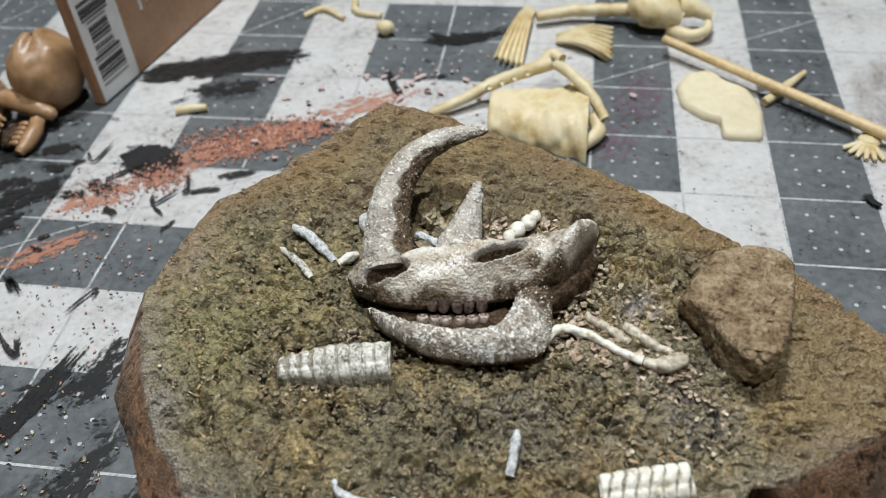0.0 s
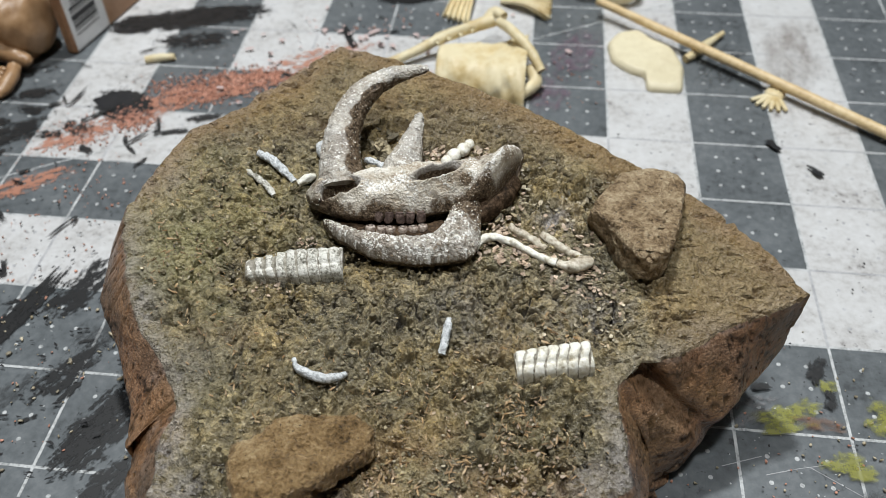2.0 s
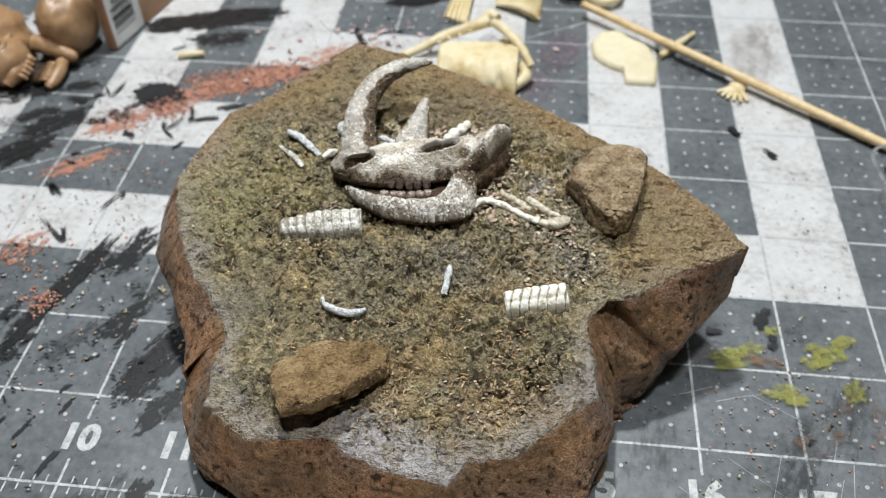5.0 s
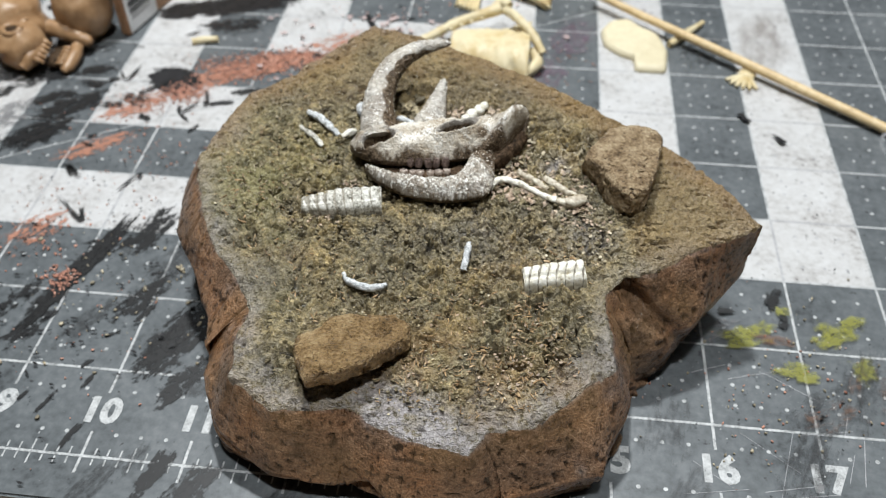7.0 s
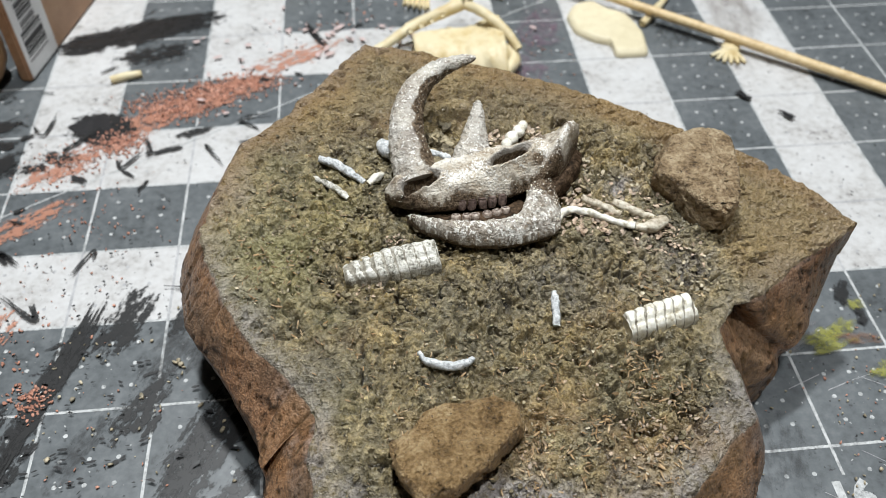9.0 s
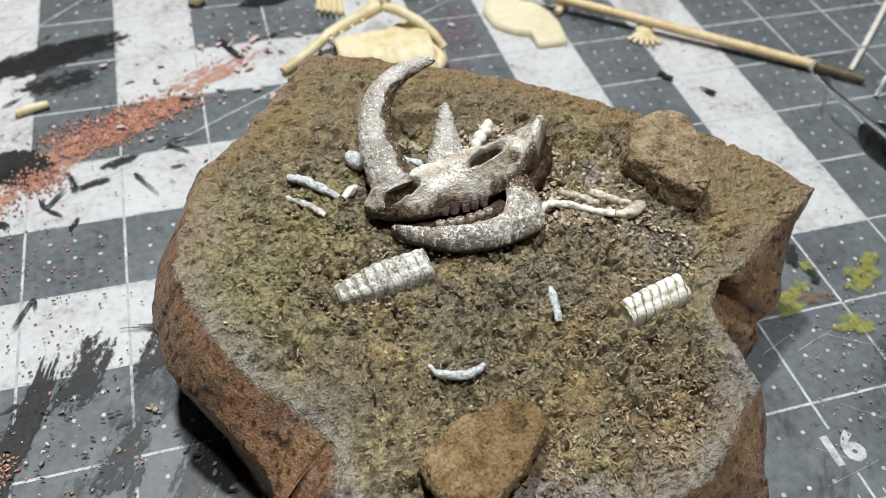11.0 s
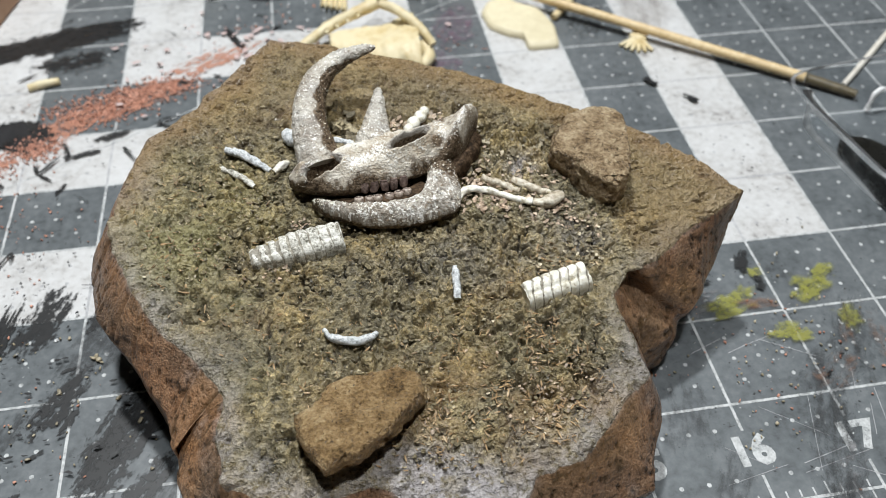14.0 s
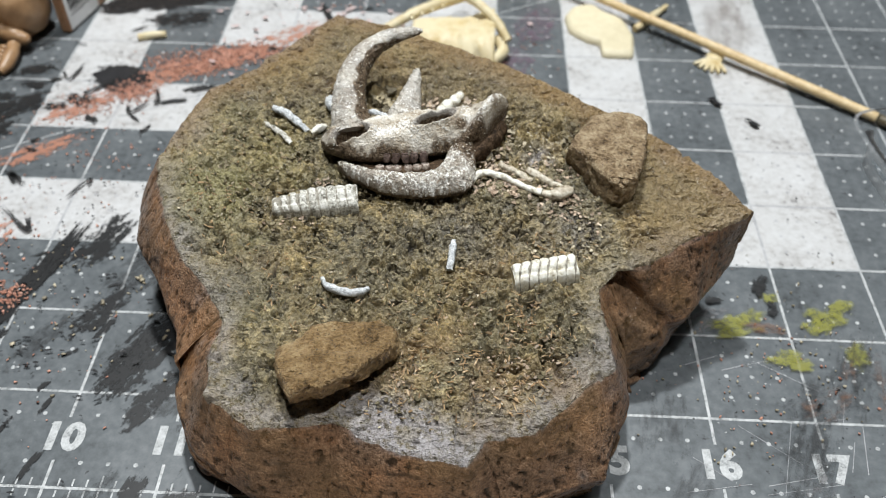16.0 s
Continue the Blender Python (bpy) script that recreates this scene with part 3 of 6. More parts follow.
def speckle(a, b, ra, rb, turn, count, material, seed, label, small=0.3, large=1.2, name="paint_specks", streak=1.0):
    g = rnd(seed)
    x, y = mat_xy(a, b)
    c, s = math.cos(radians(turn)), math.sin(radians(turn))
    z = layer()
    verts, faces = [], []
    for _ in range(count):
        u, v = g.normal(0, 0.5) * ra * MM, g.normal(0, 0.5) * rb * MM
        r, w = g.uniform(small, large) ** 1.4 * MM, g.uniform(0, 6.28)
        if streak != 1:
            w = radians(turn) + g.normal(0, 0.3)
        k, m = len(verts), 7
        for q in range(m):
            d = r * g.uniform(0.55, 1.2)
            e, f = d * streak * math.cos(q * 6.283 / m), d * 0.6 * math.sin(q * 6.283 / m)
            verts.append((x + c * u - s * v + e * math.cos(w) - f * math.sin(w), y + s * u + c * v + e * math.sin(w) + f * math.cos(w), z))
        faces.append(tuple(range(k, k + m)))
    return tagged(put(name, verts, faces, material, mat, label, False), kind="stuff")


def soft(a, b, length, width, turn, material, label, full=0.9, seed=0, name="paint_wash", stretch=2.6):
    """A soft dab round an inch mark: length and width in mm, densest in the middle, streaked along its length."""
    nu, nv = 26, 18
    u, v = np.meshgrid(np.linspace(-1, 1, nu), np.linspace(-1, 1, nv), indexing="ij")
    d = np.hypot(np.abs(u) ** 1.4, np.abs(v) ** 1.4) + 0.22 * vnoise(u * 3 + seed * 7.1, v * 2, 0.8, seed)
    cover = np.clip((1.05 - d) * 1.5, 0, 1) * full
    x0, y0 = mat_xy(a, b)
    p, q = u * length / 2 * MM, v * width / 2 * MM
    co, si = math.cos(radians(turn)), math.sin(radians(turn))
    z = layer()
    verts = np.stack([x0 + co * p - si * q, y0 + si * p + co * q, 0 * p + z], -1).reshape(-1, 3)
    ob = put(name, verts, grid_faces(nu, nv), material, mat, label, False)
    at = ob.data.attributes.new("cover", "FLOAT", "POINT")
    at.data.foreach_set("value", cover.ravel().astype(np.float32))
    fl = ob.data.attributes.new("flow", "FLOAT_VECTOR", "POINT")
    fl.data.foreach_set("vector", np.stack([p / stretch + seed * 0.1, q, 0 * p], -1).reshape(-1).astype(np.float32))
    return ob


K = "dry black paint"
# thin washes in front of the numbers, clear of the numerals
gm = rnd(23)
for k in range(7):
    a, b = gm.uniform(8.1, 11.3), gm.choice((gm.uniform(-0.6, 0.1), gm.uniform(0.85, 2.3)))
    soft(a, b, gm.uniform(9, 22), gm.uniform(4, 9), gm.uniform(50, 75), (SOFT_GREY, SOFT_BLACK, SOFT_BLACK)[k % 3], "thin dark paint wash", gm.uniform(0.6, 0.9), 260 + k)
for k, (a, b, l, w) in enumerate(((10.5, 1.55, 34, 17), (10.75, 2.0, 26, 12), (10.35, 1.3, 24, 9), (10.95, 1.1, 26, 11), (11.1, -0.3, 26, 10), (11.9, -0.45, 30, 10), (10.7, 0.95, 22, 8), (10.4, 2.6, 20, 7), (11.3, 0.95, 24, 9), (10.2, -0.3, 24, 8), (9.6, 3.0, 26, 12), (10.1, 2.6, 30, 13), (9.9, 2.0, 24, 9), (9.4, 1.6, 26, 8), (10.25, 3.1, 20, 9))):
    soft(a, b, l, w, 62, (SOFT_BLACK, SOFT_GREY)[k % 2], "black paint wash", 0.82, 320 + k)
for k, (a, b, l, w, q) in enumerate(((10.0, 1.78, 8, 3, 65), (9.62, 1.06, 5, 2.2, 60), (9.72, 0.82, 7, 2.0, 70), (9.8, 0.2, 12, 2.2, 72), (9.4, 0.55, 9, 1.6, 70), (8.95, 2.75, 6, 1.8, 25), (9.15, 0.62, 5, 1.4, 60), (9.9, 2.35, 5, 1.3, 20), (9.75, 1.45, 6, 1.5, 30), (8.6, 0.9, 9, 2, 68))):
    soft(a, b, l, w, q, SOFT_BLACK, K, 0.85, 345 + k, "paint_dab")
for k in range(3):
    a, b = gm.uniform(14.6, 18.4), gm.uniform(-0.3, 2.8)
    soft(a, b, gm.uniform(14, 30), gm.uniform(6, 12), gm.uniform(5, 60), SOFT_PALE, "pale scuffed wash", gm.uniform(0.3, 0.5), 380 + k)
soft(16.55, 7.7, 36, 18, 65, SOFT_GREY, "dark grey smear", 0.75, 5)
soft(17.45, 7.9, 46, 24, 85, SOFT_DUST, "brownish dust smudge", 0.9, 6)
soft(17.6, 8.4, 30, 12, 95, SOFT_DUST, "brownish dust smudge", 0.8, 16)
for k, (a, b, l, w, q) in enumerate(((9.2, 6.0, 40, 15, 40), (9.9, 6.5, 46, 15, 25), (10.5, 6.85, 34, 11, 15), (8.5, 5.4, 30, 12, 30), (8.3, 4.5, 30, 10, 40), (11.2, 7.4, 40, 14, 30))):
    soft(a, b, l, w, q, SOFT_ORANGE, "orange dust smear", 0.6, 700 + k, "dust_smear")
soft(8.2, 2.9, 26, 14, 60, SOFT_ORANGE, "orange dust smear", 0.5, 17)
stroke([(9.33, 3.3), (9.12, 2.6), (8.9, 1.95), (8.72, 1.3)], 5.0, SOFT_BLACK, 1, K)
soft(9.0, 2.3, 46, 9, 71, SOFT_BLACK, K, 0.8, 2)
soft(8.85, 6.02, 27, 17, -25, SOFT_BLACK, "rounded black paint blot", 1.0, 7, "paint_stain", 1.0)
soft(8.95, 6.2, 15, 9, -20, SOFT_BLACK, "rounded black paint blot", 1.0, 27, "paint_stain", 1.0)
splat(8.74, 6.14, 6.5, 5.5, -25, BLACK_PAINT, 77, "rounded black paint blot", 0.3)
soft(8.45, 5.55, 14, 8, -20, SOFT_BLACK, "black paint dab", 0.8, 8, "paint_stain", 1.0)
soft(8.2, 5.4, 10, 5, 10, SOFT_BLACK, "black paint dab", 0.85, 28, "paint_stain", 1.0)
stroke([(7.95, 7.85), (8.5, 8.0), (9.2, 8.25), (10.05, 8.6)], 11, SOFT_BLACK, 9, K)
soft(9.1, 8.2, 62, 17, 17, SOFT_BLACK, K, 0.85, 10)
soft(9.25, 7.62, 30, 12, 15, SOFT_BLACK, K, 0.75, 29)
soft(9.5, 7.45, 22, 7, 20, SOFT_GREY, K, 0.7, 39)
stroke([(11.65, 9.1), (12.1, 8.98), (12.5, 9.12), (12.9, 9.4)], 6, SOFT_BLACK, 11, K)
soft(12.2, 9.05, 34, 9, 8, SOFT_BLACK, K, 0.8, 12)
stroke([(11.3, 8.2), (11.6, 7.6)], 3, SOFT_BLACK, 12, K)
# the smeared corner by the toy box
gs = rnd(19)
for k in range(20):
    a, b = gs.uniform(5.7, 7.7), gs.uniform(4.2, 7.0)
    soft(a, b, gs.uniform(18, 40), gs.uniform(7, 15), gs.uniform(25, 50), (SOFT_GREY, SOFT_BLACK, SOFT_PALE)[k % 3], "smeared dark paint", gs.uniform(0.5, 0.85), 200 + k, "paint_smear")
for k, (a, b, l, w, q) in enumerate(((7.6, 6.2, 16, 6, 20), (7.3, 5.5, 18, 6, 35), (7.75, 5.85, 10, 5, 0), (8.0, 6.0, 7, 3, 30), (7.5, 4.6, 12, 4, 30), (8.75, 5.15, 7, 3, -30), (9.3, 5.2, 9, 1.5, -40), (8.2, 4.7, 5, 2, 30), (9.7, 5.6, 12, 3, 15), (10.0, 5.9, 14, 4, 20), (9.5, 5.0, 7, 1.5, 60))):
    soft(a, b, l, w, q, SOFT_BLACK, K, 0.9, 30 + k, "paint_dab", 2.0)
# fine dry-brush ticks and nicks over the bands
for k in range(34):
    a, b = gs.uniform(7.8, 12.5), gs.uniform(3.9, 9.6)
    soft(a, b, gs.uniform(3, 11), gs.uniform(0.8, 2.2), gs.uniform(-60, 60), (SOFT_BLACK, SOFT_GREY)[k % 2], "fine dark brush mark", gs.uniform(0.55, 0.9), 400 + k, "brush_mark")
for k, (a, b, l, w, q) in enumerate(((16.35, 2.12, 12, 7, 20), (16.6, 2.25, 13, 6, 25), (16.45, 2.05, 16, 4, 10), (16.9, 2.52, 6, 5, 0), (17.45, 2.3, 14, 9, -10), (17.3, 2.15, 10, 7, 20), (17.6, 2.42, 10, 5, 30), (17.62, 1.78, 8, 10, 20), (16.85, 1.72, 12, 6, 20), (17.0, 1.66, 9, 5, 0))):
    soft(a, b, l, w, q, SOFT_YELLOW, "yellow-green paint dab", 0.8, 600 + k, "paint_dab", 2.0)
soft(16.75, 2.1, 14, 5, 0, SOFT_BROWN, "ochre paint smear", 0.7, 48)
soft(16.82, 2.7, 10, 5, 65, SOFT_BLACK, K, 0.8, 49, "paint_dab")
soft(16.28, 2.46, 6, 4, 0, SOFT_BLACK, K, 0.8, 50, "paint_dab")
soft(16.9, 2.36, 7, 4, 80, SOFT_BLACK, K, 0.7, 51, "paint_dab")
soft(17.75, -0.05, 22, 6, -15, SOFT_WHITE, "white paint scuff", 0.95, 58)
soft(17.95, -0.15, 14, 9, -40, SOFT_WHITE, "white paint scuff", 0.9, 59)
for k, (a, b, l, w, q) in enumerate(((16.75, 0.35, 46, 15, 72), (16.95, 0.9, 30, 13, 60), (16.6, -0.15, 30, 14, 80), (17.5, 1.55, 34, 15, 70), (15.55, 0.95, 24, 14, 80), (15.7, 0.2, 26, 9, 60), (17.0, 1.3, 22, 8, 40))):
    soft(a, b, l, w, q, SOFT_GREY, "dark paint wash", 0.62, 820 + k)
for k, (a, b, l, w, q) in enumerate(((17.75, 1.25, 40, 7, 82), (17.95, 0.8, 36, 12, 70), (18.2, 0.2, 40, 14, 80), (17.5, 1.7, 20, 5, 70), (17.2, 1.2, 20, 9, 20))):
    soft(a, b, l, w, q, SOFT_BROWN, "rust-brown paint smear", 0.48, 840 + k)
gn = rnd(31)
for k in range(22):
    a, b, q, l = gn.uniform(15.6, 18.4), gn.uniform(0.1, 1.7), radians(gn.choice((-32, -25, 12, 20, 78)) + gn.uniform(-8, 8)), gn.uniform(0.2, 0.9)
    put("scratch", *slanted(a, b, a + l * math.cos(q), b + l * math.sin(q), gn.uniform(0.0015, 0.004)), LINE_GREY, mat, "thin pale scratch", False)
soft(14.6, 7.75, 38, 19, 75, SOFT_PINK, "magenta stain", 0.75, 60)
soft(14.25, 6.75, 24, 16, 75, SOFT_PINK, "magenta stain", 0.7, 61)
soft(15.8, 8.5, 26, 12, 80, SOFT_PINK, "pale pink stain", 0.42, 62)
for k in range(26):
    g = rnd(100 + k)
    a, b = g.uniform(6.2, 11), g.uniform(3, 8)
    if in_white(a, b):
        stroke([(a, b), (a + g.uniform(-0.2, 0.2), b + g.uniform(-0.25, 0.25)), (a + g.uniform(-0.5, 0.5), b + g.uniform(-0.3, 0.3))], g.uniform(1.0, 2.6), SOFT_BLACK, 130 + k, K, 0.85)
speckle(9, 4.2, 70, 45, 0, 260, BLACK_PAINT, 63, "fine black paint specks", 0.1, 0.7)
speckle(9.2, 1.6, 45, 40, 0, 220, BLACK_PAINT, 64, "fine black paint specks", 0.1, 0.8, streak=1.8)
speckle(17, 2, 50, 60, 0, 200, BLACK_PAINT, 65, "fine black paint specks", 0.1, 0.6)
speckle(17, 6, 60, 70, 0, 160, BLACK_PAINT, 66, "fine black paint specks", 0.1, 0.6)
speckle(9.2, 1.8, 40, 45, 0, 90, LINE_WHITE, 67, "white paint specks", 0.1, 0.5)
speckle(17, 1.6, 40, 40, 0, 120, LINE_WHITE, 68, "white paint specks", 0.1, 0.5)
speckle(11.8, 7.5, 50, 30, 20, 90, PINK_PALE, 69, "pinkish dust stains", 0.3, 1.6)
splat(16.93, 6.0, 1.2, 3, 35, BLACK_PAINT, 70, K, 0.3)
splat(17.35, 5.55, 1, 3, 35, BLACK_PAINT, 71, K, 0.3)


def crumbs(spots, seed, flat=0.5, narrow=(0.35, 0.95)):
    """Small broken flakes: rows of (x, y, z, size in mm)."""
    g = rnd(seed)
    n = len(spots)
    sp = np.asarray(spots, float)
    ring = np.array([(1, 0), (0.45, 0.9), (-0.55, 0.8), (-1, -0.1), (-0.3, -0.85), (0.6, -0.75)])
    verts = np.zeros((n, 12, 3))
    turn = g.uniform(0, 6.28, n)
    for side, zz in ((0, -0.5), (6, 0.5)):
        r = ring[None] * g.uniform(0.6, 1.15, (n, 6, 1)) * np.stack([np.ones(n), g.uniform(*narrow, n)], 1)[:, None]
        c, s = np.cos(turn)[:, None], np.sin(turn)[:, None]
        verts[:, side:side + 6, 0] = c * r[..., 0] - s * r[..., 1]
        verts[:, side:side + 6, 1] = s * r[..., 0] + c * r[..., 1]
        verts[:, side:side + 6, 2] = zz * flat
    tilt = g.normal(0, 0.35, (n, 2))
    verts[..., 2] += verts[..., 0] * tilt[:, :1] + verts[..., 1] * tilt[:, 1:]
    verts *= (sp[:, 3] * MM / 2)[:, None, None]
    verts += sp[:, None, :3]
    base = np.arange(n)[:, None] * 12
    faces = [tuple(b + i for i in range(6))[::-1] for b in base[:, 0]] + [tuple(b + 6 + i for i in range(6)) for b in base[:, 0]]
    for i in range(6):
        j = (i + 1) % 6
        faces += [(b + i, b + j, b + 6 + j, b + 6 + i) for b in base[:, 0]]
    return verts.reshape(-1, 3), faces


def scatter_mat(rows, seed):
    """Crumb places on the mat from clusters (a, b, radius a, radius b, count, size), in inch marks."""
    g = rnd(seed)
    spots = []
    for a, b, ra, rb, count, size in rows:
        for _ in range(count):
            x, y = mat_xy(a + g.normal(0, ra), b + g.normal(0, rb))
            s = size * g.uniform(0.4, 1.4)
            spots.append((x, y, 0.0003 + 0.0002 * s, s))
    return spots


tagged(put("brick_crumbs", *crumbs(scatter_mat([
    (8.6, 5.5, 0.22, 0.15, 260, 0.7), (9.12, 5.8, 0.16, 0.13, 420, 0.85), (9.7, 6.45, 0.3, 0.15, 800, 0.9), (10.3, 6.75, 0.3, 0.12, 700, 0.9),
    (10.7, 6.9, 0.25, 0.12, 120, 1.1), (8.5, 5.2, 0.5, 0.3, 90, 0.8), (8.85, 2.15, 0.1, 0.09, 120, 1.0), (8.3, 2.7, 0.35, 0.25, 90, 0.9),
    (8.5, 3.6, 0.5, 0.4, 60, 0.7), (9.3, 1.8, 0.6, 0.8, 40, 0.8), (16.6, 1.6, 0.5, 0.6, 70, 0.8), (14.5, 7, 0.4, 0.4, 50, 0.8),
    (12, 8.3, 0.5, 0.4, 40, 0.9), (9.0, 4.4, 0.4, 0.3, 50, 0.8)], 3), 4, 0.25), ORANGE), "orange brick-dust crumbs strewn over the mat", "crumbs", kind="stuff")
tagged(put("pale_crumbs", *crumbs(scatter_mat([(9.3, 1.8, 0.5, 0.6, 30, 1.3), (16.7, 1.6, 0.6, 0.7, 90, 0.8), (9.8, 2.2, 0.6, 0.6, 40, 0.9), (10.2, 2.35, 0.1, 0.06, 8, 1.6)], 5), 6), STRAW), "pale crumbs fallen on the mat", "crumbs", kind="stuff")

# ---- the cast rock with its soil top ----
RIM = [(84, -17), (75, -6), (62, 5), (50, 12.5), (36, 22), (22, 29.5), (5, 37), (-12, 42.8), (-22, 45.5), (-31, 36), (-41, 24), (-52, 15), (-57, 1.5), (-60, -8), (-57, -20), (-52, -31.5),
       (-42, -43), (-36, -51.5), (-38, -60), (-37, -68), (-26, -74.5), (-10, -72.5), (3, -78), (18, -80.5), (21, -75), (31, -72.5), (40, -64.5), (48.5, -58), (46, -40), (50, -34.5), (57, -33.5), (68, -25.5)]
# for each rim corner: how far the shoulder stands out, how far down it lies (share of the height), how far the foot stands out
FLANK = [(-1, 0.5, -10), (0, 0.5, -6), (1, 0.4, -2), (1, 0.4, 0), (1, 0.4, 0), (1, 0.4, 0), (1, 0.4, 0), (1, 0.4, 0), (1, 0.4, 0), (1, 0.4, 0), (2, 0.3, 0), (5, 0.25, 0), (8, 0.32, 1), (7, 0.34, 1), (8, 0.32, 1), (5.5, 0.35, 2),
         (9, 0.33, 7.5), (12.5, 0.33, 12), (9.5, 0.46, 9.5), (6, 0.5, 5), (6.5, 0.7, 2), (8.5, 0.7, 4), (6.5, 0.6, 3), (4, 0.6, 2), (8, 0.6, 4), (7, 0.6, 5), (12, 0.62, 9), (4.5, 0.38, 4), (9, 0.6, 11), (10, 0.6, 13), (8.5, 0.55, 8), (7.5, 0.42, 1)]
CENTRE = np.array((6.0, -18.0))


def closed_resample(rows, n):
    p = np.asarray(rows + rows[:1], float)
    d = np.r_[0, np.cumsum(np.linalg.norm(np.diff(p[:, :2], axis=0), axis=1))]
    s = np.linspace(0, d[-1], n, endpoint=False)
    return np.stack([np.interp(s, d, p[:, k]) for k in range(p.shape[1])], 1), s


def build_rock():
    n = 1200
    rows, s = closed_resample([(*a, *b) for a, b in zip(RIM, FLANK)], n)
    rim = rows[:, :2].copy()
    for _ in range(2):
        rim = 0.5 * rim + 0.25 * (np.roll(rim, 1, 0) + np.roll(rim, -1, 0))
    tan = np.roll(rim, -3, 0) - np.roll(rim, 3, 0)
    nor = np.stack([tan[:, 1], -tan[:, 0]], 1)
    nor /= np.linalg.norm(nor, axis=1)[:, None]
    for _ in range(40):
        nor = 0.5 * nor + 0.25 * (np.roll(nor, 1, 0) + np.roll(nor, -1, 0))
    nor /= np.linalg.norm(nor, axis=1)[:, None]
    even = rim.copy()
    rim = rim + nor * (0.45 * vnoise(s, 0 * s, 5, 3) + 0.3 * vnoise(s, 0 * s, 1.6, 4))[:, None]
    flare, fall, foot = rows[:, 2], rows[:, 3], rows[:, 4]
    # upper face
    rings = 290
    f = (np.arange(rings) + 0.5) / rings
    f = f / f[-1]
    P = CENTRE + f[:, None, None] * (rim - CENTRE)[None]
    x, y = P[..., 0], P[..., 1]
    gap = (1 - f)[:, None] * np.linalg.norm(rim - CENTRE, axis=1)[None]
    soil = np.clip((gap - 2) / 9, 0, 1)
    soil *= np.clip(1.15 - np.clip((y - 8) / 18, 0, 1) * 0.75, 0, 1) * np.clip(1.1 - np.clip((x - 52) / 8, 0, 1) * 0.85, 0, 1)
    wx, wy = x + 0.7 * vnoise(x, y, 2.2, 17), y + 0.7 * vnoise(x + 90, y, 2.2, 18)
    big = cells(wx * 0.85, wy, 3.0, 11)
    small = cells(wx + 31, wy * 1.1, 1.35, 12)
    tiny = cells(wx * 1.2 + 7, wy + 13, 0.75, 27)

    def lumps(q, reach, bias):
        return np.clip((q[2] - bias) / (1 - bias), 0, 1) * np.sqrt(np.clip(1 - (q[0] / reach) ** 2, 0, 1))

    clods = 1.9 * lumps(big, 0.56, 0.35) + 0.8 * lumps(small, 0.55, 0.15) + 0.3 * lumps(tiny, 0.6, 0.0) - 0.55
    mounds = 0.9 * vnoise(wx, wy, 2.6, 51) + 0.55 * vnoise(wx, wy, 1.2, 52) + 0.3 * vnoise(x, y, 0.6, 53)
    clods = 0.75 * clods + 0.6 * mounds
    crescent = np.clip(1 - np.abs(vnoise(wx * 0.8, wy * 1.25, 3.4, 54)) / 0.13, 0, 1) * np.clip(vnoise(x, y, 3.0, 55) * 2.4 - 0.5, 0, 1)
    crescent = crescent + 0.7 * np.clip(1 - np.abs(vnoise(wx * 0.8, wy * 1.3, 1.9, 56)) / 0.14, 0, 1) * np.clip(vnoise(x, y, 2.0, 57) * 2.4 - 0.6, 0, 1)
    clods = clods - 1.9 * crescent
    patch = np.clip(0.75 + 0.6 * vnoise(x, y, 11, 19), 0.25, 1.25)
    swell = 0.5 * vnoise(x, y, 14, 14) + 0.25 * vnoise(x, y, 6, 15)
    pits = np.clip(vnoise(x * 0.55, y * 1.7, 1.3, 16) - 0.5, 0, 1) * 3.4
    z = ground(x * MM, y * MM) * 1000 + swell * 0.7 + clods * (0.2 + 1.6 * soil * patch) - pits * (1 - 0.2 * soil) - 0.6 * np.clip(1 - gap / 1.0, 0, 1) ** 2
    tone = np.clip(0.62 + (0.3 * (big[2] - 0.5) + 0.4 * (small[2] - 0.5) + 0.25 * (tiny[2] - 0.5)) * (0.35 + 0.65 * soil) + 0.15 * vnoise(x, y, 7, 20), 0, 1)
    # shade painted into the tone: cracks and pits darker, lump tops lighter
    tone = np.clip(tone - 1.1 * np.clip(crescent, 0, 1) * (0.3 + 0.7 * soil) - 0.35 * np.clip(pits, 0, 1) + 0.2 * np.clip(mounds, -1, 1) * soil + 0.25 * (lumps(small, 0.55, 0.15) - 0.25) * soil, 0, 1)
    # hollow beside the horns and a bed under the bones
    z -= 4.2 * np.exp(-(((x + 5) / 4.5) ** 2 + ((y - 6) / 4) ** 2) ** 2)
    z -= 1.5 * np.exp(-(((x - 1) / 22) ** 2 + ((y + 9) / 12.5) ** 2) ** 3)
    z -= 1.6 * np.exp(-(((x - 26) / 4) ** 2 + ((y - 1) / 6) ** 2) ** 2)
    top = np.stack([x, y, z], -1)
    verts = np.vstack([top.reshape(-1, 3), (*CENTRE, z[0].mean())])
    faces = grid_faces(rings, n, True)
    c = len(verts) - 1
    faces += [(c, j, (j + 1) % n) for j in range(n)]
    ob = put("soil_top", verts * MM, faces, ROCK_TOP, rock, "olive-brown flaky soil with pale rims of dry-brushing and painted sheen")
    me = ob.data
    col = me.color_attributes.new("zone", "FLOAT_COLOR", "POINT")
    front = np.clip((-y - 35) / 18, 0, 1)
    left = np.clip((-x - 25) / 25, 0, 1) * np.clip((20 - y) / 20, 0, 1)
    far_right = np.clip((x - 35) / 15, 0, 1) * np.clip((10 - y) / 10, 0, 1)
